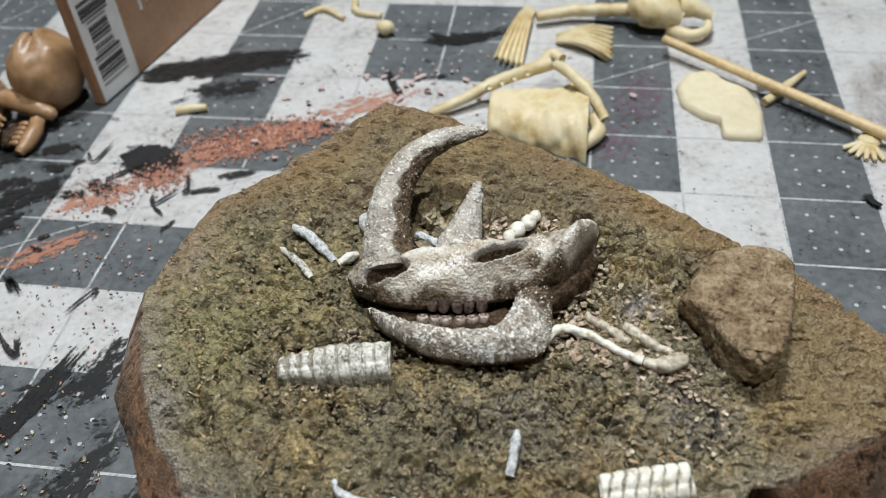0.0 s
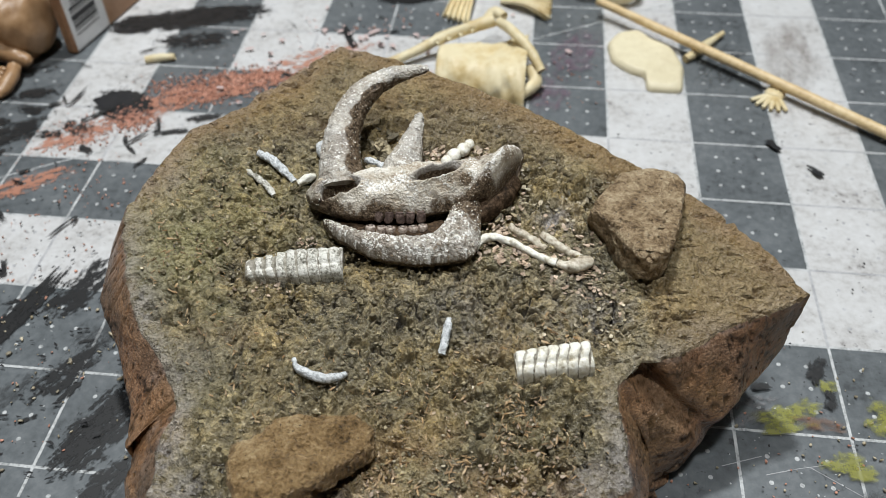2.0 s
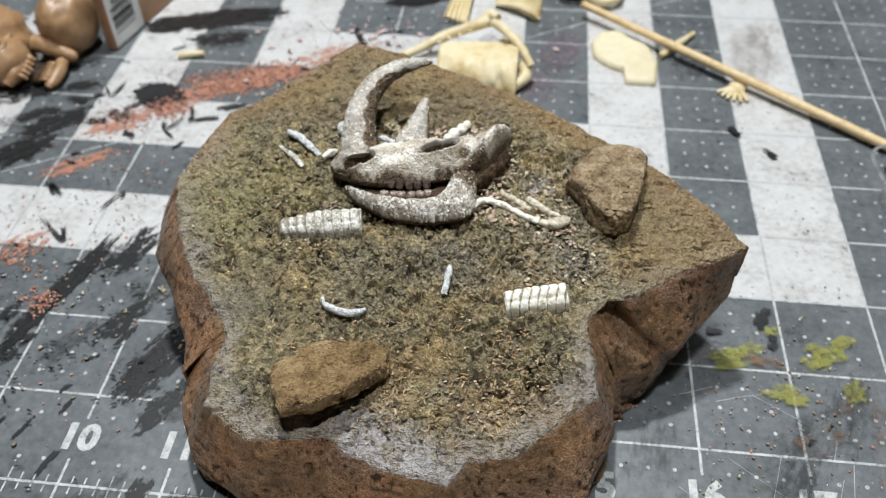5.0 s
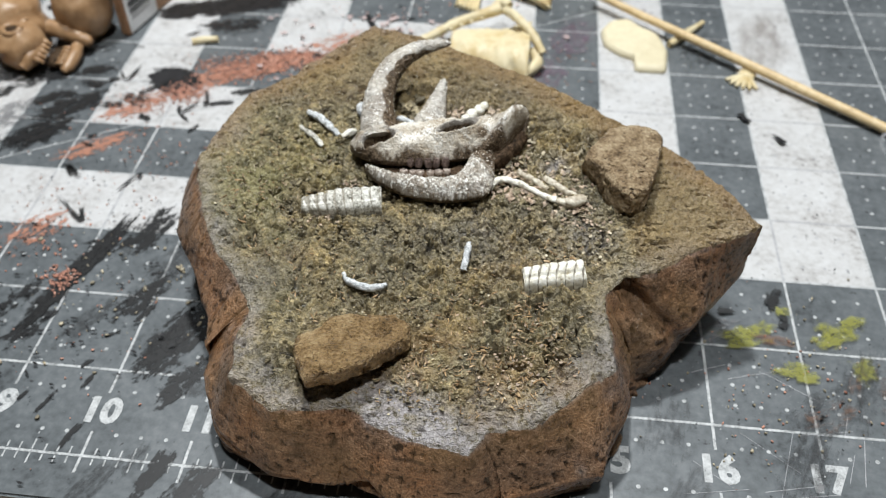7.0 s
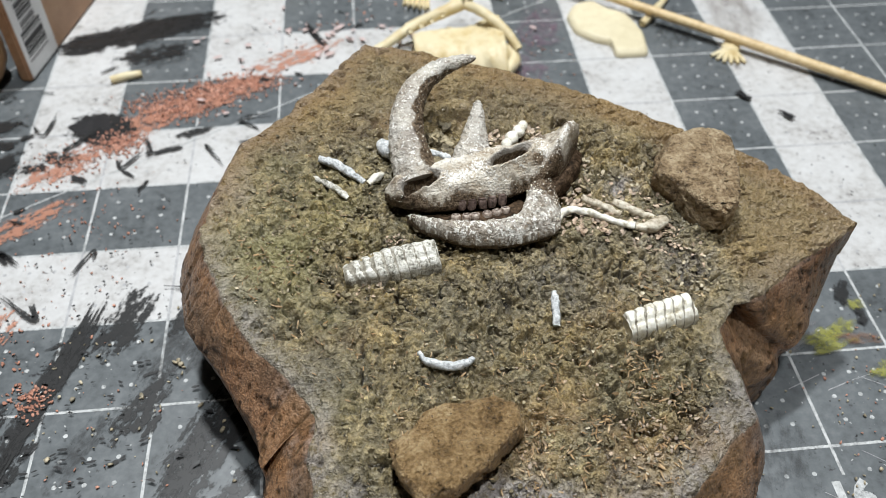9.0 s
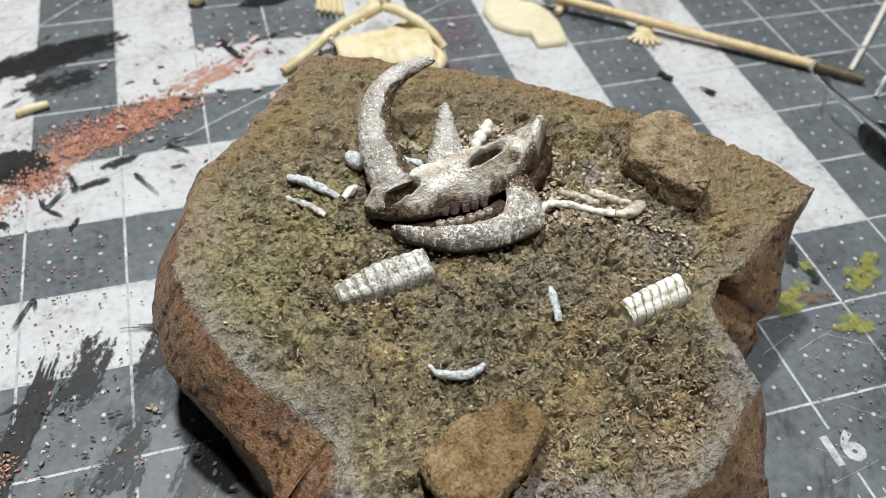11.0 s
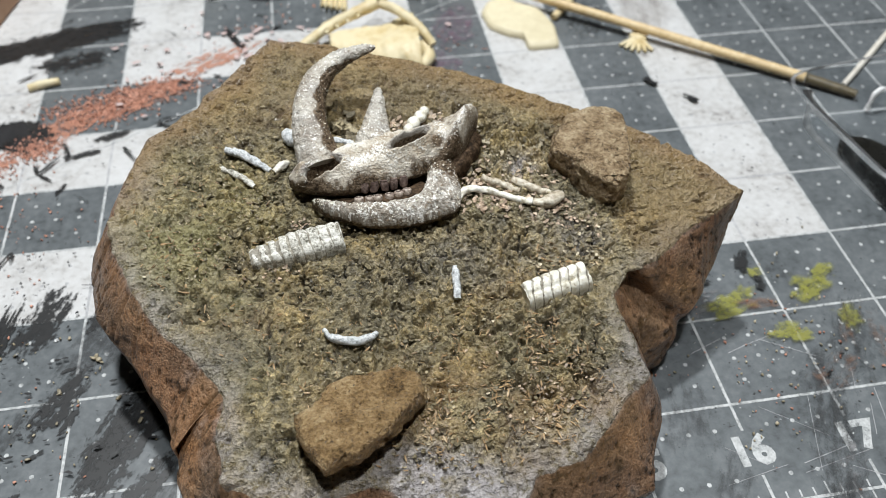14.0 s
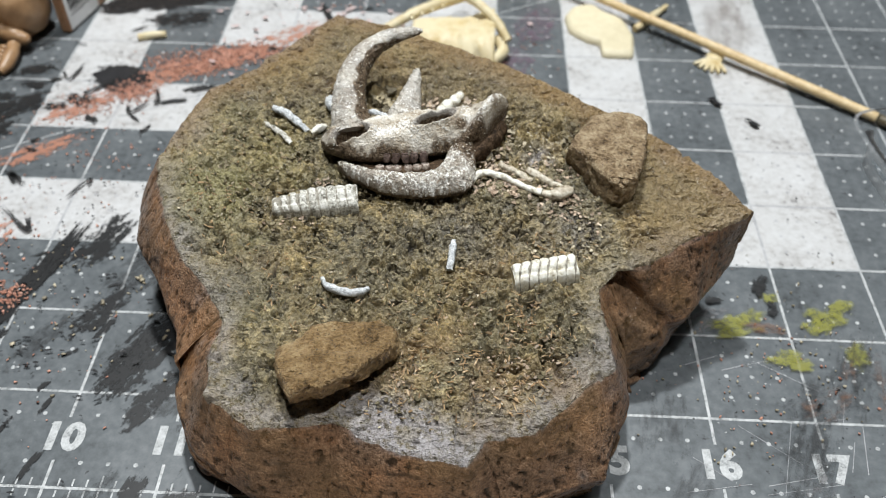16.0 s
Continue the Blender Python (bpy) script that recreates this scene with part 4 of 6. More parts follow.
    # pale rims: dry-brushing together with sheen put into the colour
    pale = np.clip(1.25 - gap / (7 + 5 * np.exp(-((x - 2) / 22) ** 2)) + 0.35 * vnoise(x, y, 5, 21) + 0.2 * vnoise(x, y, 1.7, 22), 0, 1) * np.maximum(np.maximum(front * (0.5 + 0.5 * np.exp(-((x - 6) / 16) ** 2)), left * 0.5), far_right * 0.2)
    pale = np.maximum(pale, 0.5 * np.clip(1 - gap / 3.5 + 0.4 * vnoise(x, y, 3, 30), 0, 1) * np.clip((-x - 8) / 10, 0, 1) * np.clip((y - 4) / 10, 0, 1))
    pale = np.maximum(pale, np.exp(-(((x - 33) / 4.5) ** 2 + ((y + 3.5) / 3) ** 2)) * np.clip(0.8 + 0.5 * vnoise(x, y, 1.5, 23), 0, 1))
    pale = np.maximum(pale, 0.26 * np.exp(-(((x - 22) / 22) ** 2 + ((y + 26) / 9) ** 2)) * np.clip(0.8 + 0.6 * vnoise(x, y, 5, 60), 0, 1))
    pale = np.maximum(pale, 0.3 * np.exp(-(((x - 42) / 8) ** 2 + ((y + 25) / 5) ** 2)))
    moss = np.clip(0.9 - np.hypot((x + 42) / 22, (y + 12) / 26) + 0.4 * vnoise(x, y, 8, 24), 0, 1) + 0.7 * np.clip(0.3 * vnoise(x, y, 10, 25) - 0.05, 0, 1)
    rust = np.clip(1.1 - gap / 8, 0, 1) * np.clip((y + 22) / 25, 0, 1) * 0.9 + 0.35 * np.clip((y - 5) / 12, 0, 1) + 0.6 * np.clip((x - 50) / 12, 0, 1) + np.clip(vnoise(x, y, 9, 26) * 0.7 - 0.25, 0, 1) + 0.75 * np.exp(-(((x - 14) / 24) ** 2 + ((y + 60) / 10) ** 2)) * np.clip(0.55 + 0.8 * vnoise(x, y, 4, 29), 0, 1)
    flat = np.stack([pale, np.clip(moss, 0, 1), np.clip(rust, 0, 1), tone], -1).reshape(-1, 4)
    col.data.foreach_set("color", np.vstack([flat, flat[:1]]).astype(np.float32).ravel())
    loose = me.attributes.new("loose", "FLOAT", "POINT")
    grit = (0.2 + 0.75 * soil).ravel()
    loose.data.foreach_set("value", np.append(grit, grit[0]).astype(np.float32))
    # flanks: rim, shoulder, belly and foot
    levels = 64
    h = np.linspace(0, 1, levels)
    hh = h[:, None]
    upper = np.clip(hh / fall[None], 0, 1)
    lower = np.clip((hh - fall[None]) / (1 - fall[None]), 0, 1)
    off = flare[None] * upper ** 0.9 + (foot - flare)[None] * lower ** 1.25
    edge = z[-1]
    zz = edge[None] * (1 - h[:, None])
    sx = s[None] + 0 * zz
    amp = np.clip(h * 6, 0, 1)[:, None]
    plate = cells(sx + 2 * vnoise(sx, zz, 6, 39), zz * 1.2, 15, 31)
    facet = 0.9 * plate[2] - 0.45 + 0.35 * vnoise(sx, zz, 7, 32) + 0.09 * vnoise(sx, zz, 2.2, 33)
    facet = facet - np.clip(vnoise(sx, zz, 0.9, 34) - 0.62, 0, 1) * 2.2
    low_chips = cells(sx, zz * 1.6, 5.0, 40)
    facet = facet + np.clip((hh - 0.72) / 0.2, 0, 1) * (1.8 * low_chips[2] - 1.2 - 1.4 * np.clip(0.2 - low_chips[1], 0, 1) / 0.2)
    off = off + amp * facet
    # long chipped scar under the outer corner, and a crack across the opposite flank
    s0 = s[np.argmin(np.hypot(rim[:, 0] - 49, rim[:, 1] + 35))]
    scar = np.exp(-((s[None] - s0 - 24 * h[:, None]) / 2.6) ** 2) * np.clip(1.25 - h * 1.5, 0, 1)[:, None]
    off = off - 4.5 * scar
    q0 = s[np.argmin(np.hypot(rim[:, 0] + 37, rim[:, 1] + 50))]
    crack = np.exp(-((s[None] - q0 + 1.2 * h[:, None] + 0.3 * vnoise(zz, 0 * zz, 3, 65)) / 0.4) ** 2) * np.clip(1.2 - h * 2.6, 0, 1)[:, None]
    off = off - 0.8 * crack
    # broken hollow low on the front, with a crack that climbs from it
    f0 = s[np.argmin(np.hypot(rim[:, 0] + 2, rim[:, 1] + 76))]
    climb = np.abs((s[None] - f0) / 7.0)
    off = off - 3.2 * np.exp(-((hh - 0.6 - 0.22 * climb ** 1.2) / 0.045) ** 2) * np.clip(1.6 - climb, 0, 1)
    fade = np.clip(1 - h * 7, 0, 1)[:, None, None]
    sxy = even[None] + (rim - even)[None] * fade + nor[None] * off[..., None]
    side = np.concatenate([sxy, zz[..., None]], -1)
    sv = side.reshape(-1, 3)
    ob = put("flank", sv * MM, grid_faces(levels, n, True), ROCK_SIDE, rock, "reddish-brown chipped rock sides")
    col = ob.data.color_attributes.new("zone", "FLOAT_COLOR", "POINT")
    rimpale = np.clip(0.4 - h[:, None] * 16 + 0.4 * vnoise(sx, zz, 3, 36), 0, 1) * 0.6 + np.clip(vnoise(sx, zz, 6, 37) * 0.6 - 0.36, 0, 1) + 0.35 * np.exp(-((sx - q0 - 5) / 6) ** 2) * np.clip(vnoise(sx, zz, 1.5, 41), 0, 1)
    zeros = 0 * sx
    holes = np.clip(vnoise(sx, zz, 0.9, 34) - 0.5, 0, 1) * 2.6 + np.clip(vnoise(sx, zz, 0.55, 61) - 0.6, 0, 1) * 1.6 + np.clip(vnoise(sx * 0.4, zz, 1.1, 62) - 0.55, 0, 1) * 1.6
    # random tone, with pits and the crack darkened to stand for shade
    wash = np.clip(0.64 + 0.16 * vnoise(sx, zz, 9, 63) + 0.14 * vnoise(sx, zz, 2.5, 64) - holes - 0.7 * crack, 0, 1)
    rust = np.clip(0.15 + 0.7 * vnoise(sx, zz, 12, 38), 0, 1)
    col.data.foreach_set("color", np.stack([rimpale, zeros, rust, wash], -1).reshape(-1).astype(np.float32))
    put("underside", np.vstack([side[-1], (*CENTRE, 0)]) * MM + (0, 0, 0.0004), [(n, (j + 1) % n, j) for j in range(n)], ROCK_SIDE, rock)
    return rim


rock = thing("rock_base", "painted rock slab with brown soil top, lying on the mat", "rock")
rim_line = build_rock()


def inside_rim(x, y, margin=3.0):
    a = rim_line
    b = np.roll(a, -1, 0)
    cross = ((a[:, 1] > y) != (b[:, 1] > y)) & (x < (b[:, 0] - a[:, 0]) * (y - a[:, 1]) / (b[:, 1] - a[:, 1] + 1e-9) + a[:, 0])
    return cross.sum() % 2 == 1 and np.hypot(a[:, 0] - x, a[:, 1] - y).min() > margin


def strewn(rows, seed, lift=0.2):
    """Flake places on the soil from clusters (x, y, radius x, radius y, count, size), in mm."""
    g = rnd(seed)
    out = []
    for x, y, rx, ry, count, size in rows:
        for _ in range(count):
            a, b = x + g.normal(0, rx), y + g.normal(0, ry)
            if inside_rim(a, b):
                s = size * g.uniform(0.45, 1.5)
                out.append((a * MM, b * MM, ground(a * MM, b * MM) + lift * s * MM, s))
    return out


g0 = rnd(77)
cover = []
while len(cover) < 2400:
    a, b = g0.uniform(-58, 56), g0.uniform(-76, 24)
    if inside_rim(a, b, 4.0) and g0.rand() < 1 - np.clip((b - 2) / 30, 0, 0.75) and vnoise(a, b, 9, 50) > g0.uniform(-0.9, 0.4):
        s = g0.uniform(0.35, 1.0) * (1.6 if g0.rand() < 0.06 else 1)
        cover.append((a * MM, b * MM, ground(a * MM, b * MM) + g0.uniform(-0.1, 0.25) * MM, s))
tagged(put("soil_litter", *crumbs(cover, 71, 0.22), FLAKE, rock, "brown bark-like soil flakes", False), kind="stuff")
clumps = []
while len(clumps) < 480:
    a, b = g0.uniform(-52, 50), g0.uniform(-74, 8)
    if inside_rim(a, b, 7.0) and vnoise(a, b, 8, 58) > g0.uniform(-0.7, 0.5):
        s = g0.uniform(0.9, 1.9)
        clumps.append((a * MM, b * MM, ground(a * MM, b * MM) + (0.05 + 0.12 * s) * MM, s))
tagged(put("clod_scatter", *crumbs(clumps, 76, 0.62), ROCK_CLOD, rock, "broken clods of brown soil", False), kind="stuff")
tagged(put("pink_litter", *crumbs(strewn([(-21, -16, 3, 1.6, 60, 0.7), (-24, -26, 2.5, 1.2, 45, 0.7), (26, -13.5, 5, 2, 110, 1.15), (24, -9, 4, 2, 60, 1.1), (38, -18, 3.5, 2, 60, 1.1), (35, -9, 4, 2.5, 60, 1.1), (44, -21, 3, 2, 40, 0.7), (7, 10, 3, 2.5, 90, 1.2), (15, 11.5, 2.5, 2, 60, 1.2), (-5, 9, 3, 2.5, 60, 0.9), (22, -6, 2, 3, 40, 1.2), (20, -50, 7, 4, 50, 0.7), (26, -60, 5, 5, 60, 0.8), (2, -62, 3, 2, 25, 0.7)], 72), 73, 0.25), CHIP, rock, "pinkish wood chips", False), kind="stuff")
tagged(put("bark_litter", *crumbs(strewn([(-6.5, 11, 2.2, 2.2, 26, 2.6), (21.5, -3, 1.4, 2.2, 14, 2.0), (38, 2, 2.5, 1.5, 10, 1.6)], 80), 81, 0.5), FLAKE, rock, "dark brown bark crumbs", False), kind="stuff")
tagged(put("straw_litter", *crumbs(strewn([(44, -27, 3, 3, 40, 0.8), (35, 0, 5, 3, 60, 0.8), (25, 3, 1.5, 3, 40, 0.85), (10, -60, 14, 7, 70, 0.7), (30, -66, 4, 3, 20, 0.8), (35, -30, 3, 2, 12, 1.0), (-40, -15, 10, 14, 60, 0.7), (5, -48, 20, 8, 40, 0.6)], 74), 75, 0.25), STRAW, rock, "straw-coloured chips", False), kind="stuff")

tagged(put("fibre_litter", *crumbs(strewn([(14, -60, 16, 7, 420, 1.3), (30, -47, 4, 7, 170, 1.3), (5, -47, 12, 5, 150, 1.1), (-43, -16, 8, 13, 260, 1.2), (-20, -38, 9, 8, 160, 1.0), (4, -61, 2.5, 2, 60, 1.3), (28, -66, 3, 4, 70, 1.4), (36, -31, 5, 3, 50, 1.5)], 78, 0.25), 79, 0.2, (0.1, 0.3)), FIBRE, rock, "tan and rust-coloured wood fibres", False), kind="stuff")


# ---- two loose stones ----
def stone(name, label, outline, base_scale, lean, top_z, material, seed, bow=1.6):
    """A worn stone: a closed outline in mm that rises from the soil to a gently domed top; lean shifts the foot."""
    n, rings = 220, 76
    rows, s = closed_resample(outline, n)
    o = rows[:, :2]
    for _ in range(6):
        o = 0.5 * o + 0.25 * (np.roll(o, 1, 0) + np.roll(o, -1, 0))
    c = o.mean(0)
    verts = []
    for k in range(rings):
        t = k / (rings - 1)
        if t < 0.5:
            r = 1.0 * (1 - 0.04 * (2 * t) ** 2) * np.clip(1 - (1 - 2 * t) * (1 - base_scale), 0, 2)
            p = c + (o - c) * r + np.array(lean) * (1 - 2 * t)
            lowz = np.array([ground(a * MM, b * MM) * 1000 - 1.5 for a, b in p])
            topz = np.array([top_z(a, b) for a, b in o]) - bow
            zz = lowz + (topz - lowz) * (2 * t) ** 0.9
        else:
            w = (t - 0.5) * 2
            p = c + (o - c) * (0.96 * np.cos(w * np.pi / 2) ** 0.55 if w < 1 else 0)
            zz = np.array([top_z(a, b) for a, b in p]) - bow * (1 - np.sin(min(1, w * 2.2) * np.pi / 2))
        verts.append(np.c_[p, zz])
    v = np.array(verts)
    d = v - np.append(c, v[..., 2].mean())
    length = np.linalg.norm(d, axis=-1, keepdims=True) + 1e-6

    def solid(size, k):
        x, y, z = v[..., 0], v[..., 1], v[..., 2]
        return (vnoise(x, y + 40, size, seed + k) + vnoise(y, z, size, seed + k + 20) + vnoise(z, x + 70, size, seed + k + 40)) / 1.7

    bump = 0.8 * solid(5, 0) + 0.5 * solid(2.2, 1) + 0.3 * solid(0.9, 2) - np.clip(solid(1.0, 3) - 0.4, 0, 1) * 1.5
    v = v + d / length * bump[..., None]
    faces = grid_faces(rings, n, True)
    return tagged(put(name, v.reshape(-1, 3) * MM, faces, material), label, "stone", "stones on the rock")


stone("loose_stone", "olive-brown wedge-shaped stone resting on the rock slab", [(-23, -60), (-15.5, -54.5), (-8, -51.5), (-1, -50.5), (2.8, -54), (3, -59), (-4.5, -66.5), (-12, -71.8), (-18.2, -73.6), (-21.6, -67.5)], 0.86, (-1.0, 6.0),
      lambda x, y: 35.6 - 0.17 * (y + 62) + 0.03 * x, STONE, 81, 4.2)
stone("loose_stone", "tan squared stone glued beside the bones", [(45.5, 5.5), (56, 7.5), (60, 4), (58, -8), (54.8, -17), (51.5, -19.8), (48.4, -18.3), (43.5, -10.5), (39.8, -6), (41, -1)], 0.97, (-0.5, 1.5),
      lambda x, y: 46.4 + 0.05 * (y + 8) - 0.05 * abs(x - 49), STONE_PINK, 91)


# ---- the model skull ----
skull = thing("dinosaur_skull", "model horned skull of weathered grey-white bone lying on its side", "skull")


def strip_bone(lower, upper, n, m, rim, crown, floor_at, power=2.6, bulge=0.62):
    """A bone between two edge lines in mm: a domed top with rolled rims that overhang a narrower foot. rim and crown are heights above the soil along the bone."""
    lo, hi = along(lower, n), along(upper, n)
    s = np.linspace(0, 1, n)
    rim_z = np.interp(s, np.linspace(0, 1, len(rim)), rim)[:, None]
    top_z = np.interp(s, np.linspace(0, 1, len(crown)), crown)[:, None]
    v = 0.5 - 0.5 * np.cos(np.linspace(0, math.pi, m))
    lift = (1 - np.abs(2 * v - 1) ** power) ** bulge
    xy = lo[:, None] + (hi - lo)[:, None] * v[None, :, None]
    z = rim_z + (top_z - rim_z) * lift[None]
    v2 = np.array([0.985, 0.93, 0.8, 0.2, 0.07, 0.015])
    drop = np.array([0.35, 0.7, 1, 1, 0.7, 0.35])
    xy2 = lo[:, None] + (hi - lo)[:, None] * v2[None, :, None]
    z2 = rim_z + (floor_at - rim_z) * drop[None]
    x, y = np.concatenate([xy, xy2], 1)[..., 0], np.concatenate([xy, xy2], 1)[..., 1]
    z = np.concatenate([z, z2], 1)
    mask = np.concatenate([np.ones(m), np.zeros(6)])[None] * np.ones((n, 1))
    side = np.concatenate([v, v2])[None] * np.ones((n, 1))
    return x, y, z + ground(x * MM, y * MM) * 1000, mask, side, s[:, None] * np.ones_like(side)


def closed_strip(x, y, z):
    n, m = x.shape
    faces = [f[::-1] for f in grid_faces(n, m, True)] + [tuple(range(m)), tuple((n - 1) * m + j for j in range(m))[::-1]]
    return np.stack([x, y, z], -1).reshape(-1, 3) * MM, [f[::-1] for f in faces]


def painted(ob, brown, crust, grey=0.0):
    """Store the paint layers of a skull part."""
    n = len(ob.data.vertices)
    col = ob.data.color_attributes.new("paint", "FLOAT_COLOR", "POINT")
    rows = np.stack([np.resize(np.ravel(brown), n), np.resize(np.ravel(crust), n), np.resize(np.ravel(grey), n), np.ones(n)], 1)
    col.data.foreach_set("color", np.clip(rows, 0, 1).astype(np.float32).ravel())
    return ob


def smooth_step(a, b, x):
    t = np.clip((x - a) / (b - a), 0, 1)
    return t * t * (3 - 2 * t)


def cranium():
    x, y, z, top, side, run = strip_bone(
        [(-20.0, -5.4), (-17.6, -8.0), (-11.6, -10.1), (-6, -10.4), (-0.6, -9.6), (6.3, -8.2), (13, -5.8), (17, -3.8), (20.6, -2.6), (22.6, -0.6)],
        [(-19.6, -4.2), (-17.2, -1.8), (-13, -0.2), (-9.5, 0.9), (-4.1, 1.9), (2.9, 3.5), (9.8, 4.3), (16, 6.8), (21, 8.9), (25.4, 8.8)],
        520, 170, [3.2, 4.2, 4.4, 4.4, 4.4, 4.4, 4.4, 4.6, 5.0, 4.6], [4.4, 7.4, 8.6, 9.0, 9.1, 9.2, 9.2, 9.4, 9.6, 7.6], 1.2, 2.1, 0.9)
    brown, crust, grey = np.zeros_like(x), np.zeros_like(x), np.zeros_like(x)
    # ridges over the brow and along the cheek
    z += top * (0.7 * np.exp(-(((x - 2) / 8) ** 2 + ((y - 0.6 - 0.3 * x) / 1.2) ** 2)) + 0.8 * np.exp(-(((x - 8) / 9) ** 2 + ((y + 6.6 - 0.36 * x) / 1.1) ** 2)))
    z -= top * 0.9 * np.exp(-(((x + 3.5) / 4) ** 2 + ((y + 4.6) / 2.0) ** 2))
    # nostril and eye socket
    for ex, ey, la, down, up, turn, depth in ((-12.2, -6.3, 4.6, 1.7, 1.8, 11, 4.6), (7.6, -2.0, 5.0, 1.5, 1.7, 26, 4.2)):
        co, si = math.cos(radians(turn)), math.sin(radians(turn))
        u = ((x - ex) * co + (y - ey) * si) / la
        v = -(x - ex) * si + (y - ey) * co
        wide = np.where(v < 0, down, up)
        d = np.sqrt(u * u + (v / wide) ** 2) + 0.1 * vnoise(x, y, 1.4, 44)
        hollow = 1 - smooth_step(0.6, 1.08, d)
        z += top * (0.4 * np.exp(-((d - 1.2) / 0.2) ** 2) - depth * hollow * np.clip(1 - 0.35 * v / wide, 0.5, 1.3))
        # brown wash in the sockets, with their shade painted into it
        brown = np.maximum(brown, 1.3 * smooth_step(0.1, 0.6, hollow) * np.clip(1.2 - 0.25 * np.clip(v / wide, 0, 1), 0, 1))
        grey = np.maximum(grey, np.exp(-((d - 0.95) / 0.35) ** 2) * (v > 0) * 0.7)
    # crest across the back of the head and the face that falls away behind it
    a, b = np.array((23.0, 7.4)), np.array((17.0, -3.0))
    t = (b - a) / np.linalg.norm(b - a)
    off = (x - a[0]) * -t[1] + (y - a[1]) * t[0]
    z += top * (1.5 * np.exp(-(off / 1.3) ** 2) - 0.9 * np.exp(-((off + 3.4) / 1.9) ** 2) - 5.5 * smooth_step(0.9, 2.8, off))
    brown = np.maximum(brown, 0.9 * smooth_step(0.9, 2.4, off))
    crust = np.maximum(crust, 0.7 * np.exp(-(off / 1.2) ** 2))
    # worn rims with shade painted along and under them, clotted soil and pale crust
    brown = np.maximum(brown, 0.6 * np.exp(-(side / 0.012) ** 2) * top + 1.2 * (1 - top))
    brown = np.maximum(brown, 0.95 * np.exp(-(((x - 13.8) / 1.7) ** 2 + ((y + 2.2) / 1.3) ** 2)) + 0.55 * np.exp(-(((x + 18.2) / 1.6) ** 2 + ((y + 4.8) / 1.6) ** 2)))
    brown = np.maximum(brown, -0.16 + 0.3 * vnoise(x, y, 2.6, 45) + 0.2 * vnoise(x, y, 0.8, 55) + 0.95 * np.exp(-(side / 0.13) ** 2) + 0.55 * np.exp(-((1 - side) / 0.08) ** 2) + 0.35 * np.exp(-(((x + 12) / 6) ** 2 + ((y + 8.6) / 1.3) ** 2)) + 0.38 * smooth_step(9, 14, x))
    crust = np.maximum(crust, 0.24 + 0.3 * vnoise(x, y, 3.0, 46) + 0.3 * np.exp(-(((x + 2) / 9) ** 2 + ((y + 4.4 - 0.3 * x) / 1.6) ** 2)) + 0.08 * smooth_step(8, 14, x))
    crust = crust * np.clip(1.2 - brown, 0, 1)
    soften = np.clip(1.3 - brown, 0.3, 1)
    z += top * soften * (0.3 * vnoise(x, y, 2.0, 41) + 0.2 * vnoise(x, y, 0.7, 42) + 0.1 * vnoise(x, y, 0.35, 43))
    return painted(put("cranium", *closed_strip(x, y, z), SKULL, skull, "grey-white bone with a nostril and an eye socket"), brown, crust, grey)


def jaw():
    x, y, z, top, side, run = strip_bone(
        [(-15.6, -10.6), (-12.6, -13.6), (-9.2, -15.6), (-2.9, -18.3), (4.5, -19.0), (11.0, -18.2), (16.2, -16.6), (17.6, -11.5), (17.2, -4.0)],
        [(-15.2, -10.2), (-12.6, -11.4), (-9.2, -12.4), (-4.0, -13.2), (2.3, -13.6), (7.6, -12.5), (9.9, -9.8), (10.8, -7), (11.4, -4)],
        360, 110, [1.4, 1.8, 2, 2, 2, 2.2, 2.6, 2.8, 2.6], [2.6, 4.0, 4.6, 5.0, 5.2, 5.4, 5.4, 5.0, 4.2], 0.2, 2.2)
    z += top * (0.35 * vnoise(x, y, 2.0, 47) + 0.3 * vnoise(x, y, 0.8, 48) + 0.3 * cells(x, y, 0.6, 49)[2])
    z += top * 0.6 * np.exp(-((side - 0.9) / 0.1) ** 2) * smooth_step(0.55, 0.75, run)
    # brown wash, with shade painted on the underside and lower edge
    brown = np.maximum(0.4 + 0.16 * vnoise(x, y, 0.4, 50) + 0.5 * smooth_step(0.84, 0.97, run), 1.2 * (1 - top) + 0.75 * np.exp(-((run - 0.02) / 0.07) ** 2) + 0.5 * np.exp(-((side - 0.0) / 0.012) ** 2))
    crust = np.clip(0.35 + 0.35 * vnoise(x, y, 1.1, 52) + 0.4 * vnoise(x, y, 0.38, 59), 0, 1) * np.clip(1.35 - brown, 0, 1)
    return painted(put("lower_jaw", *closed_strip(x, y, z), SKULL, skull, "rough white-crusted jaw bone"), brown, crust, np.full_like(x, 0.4))


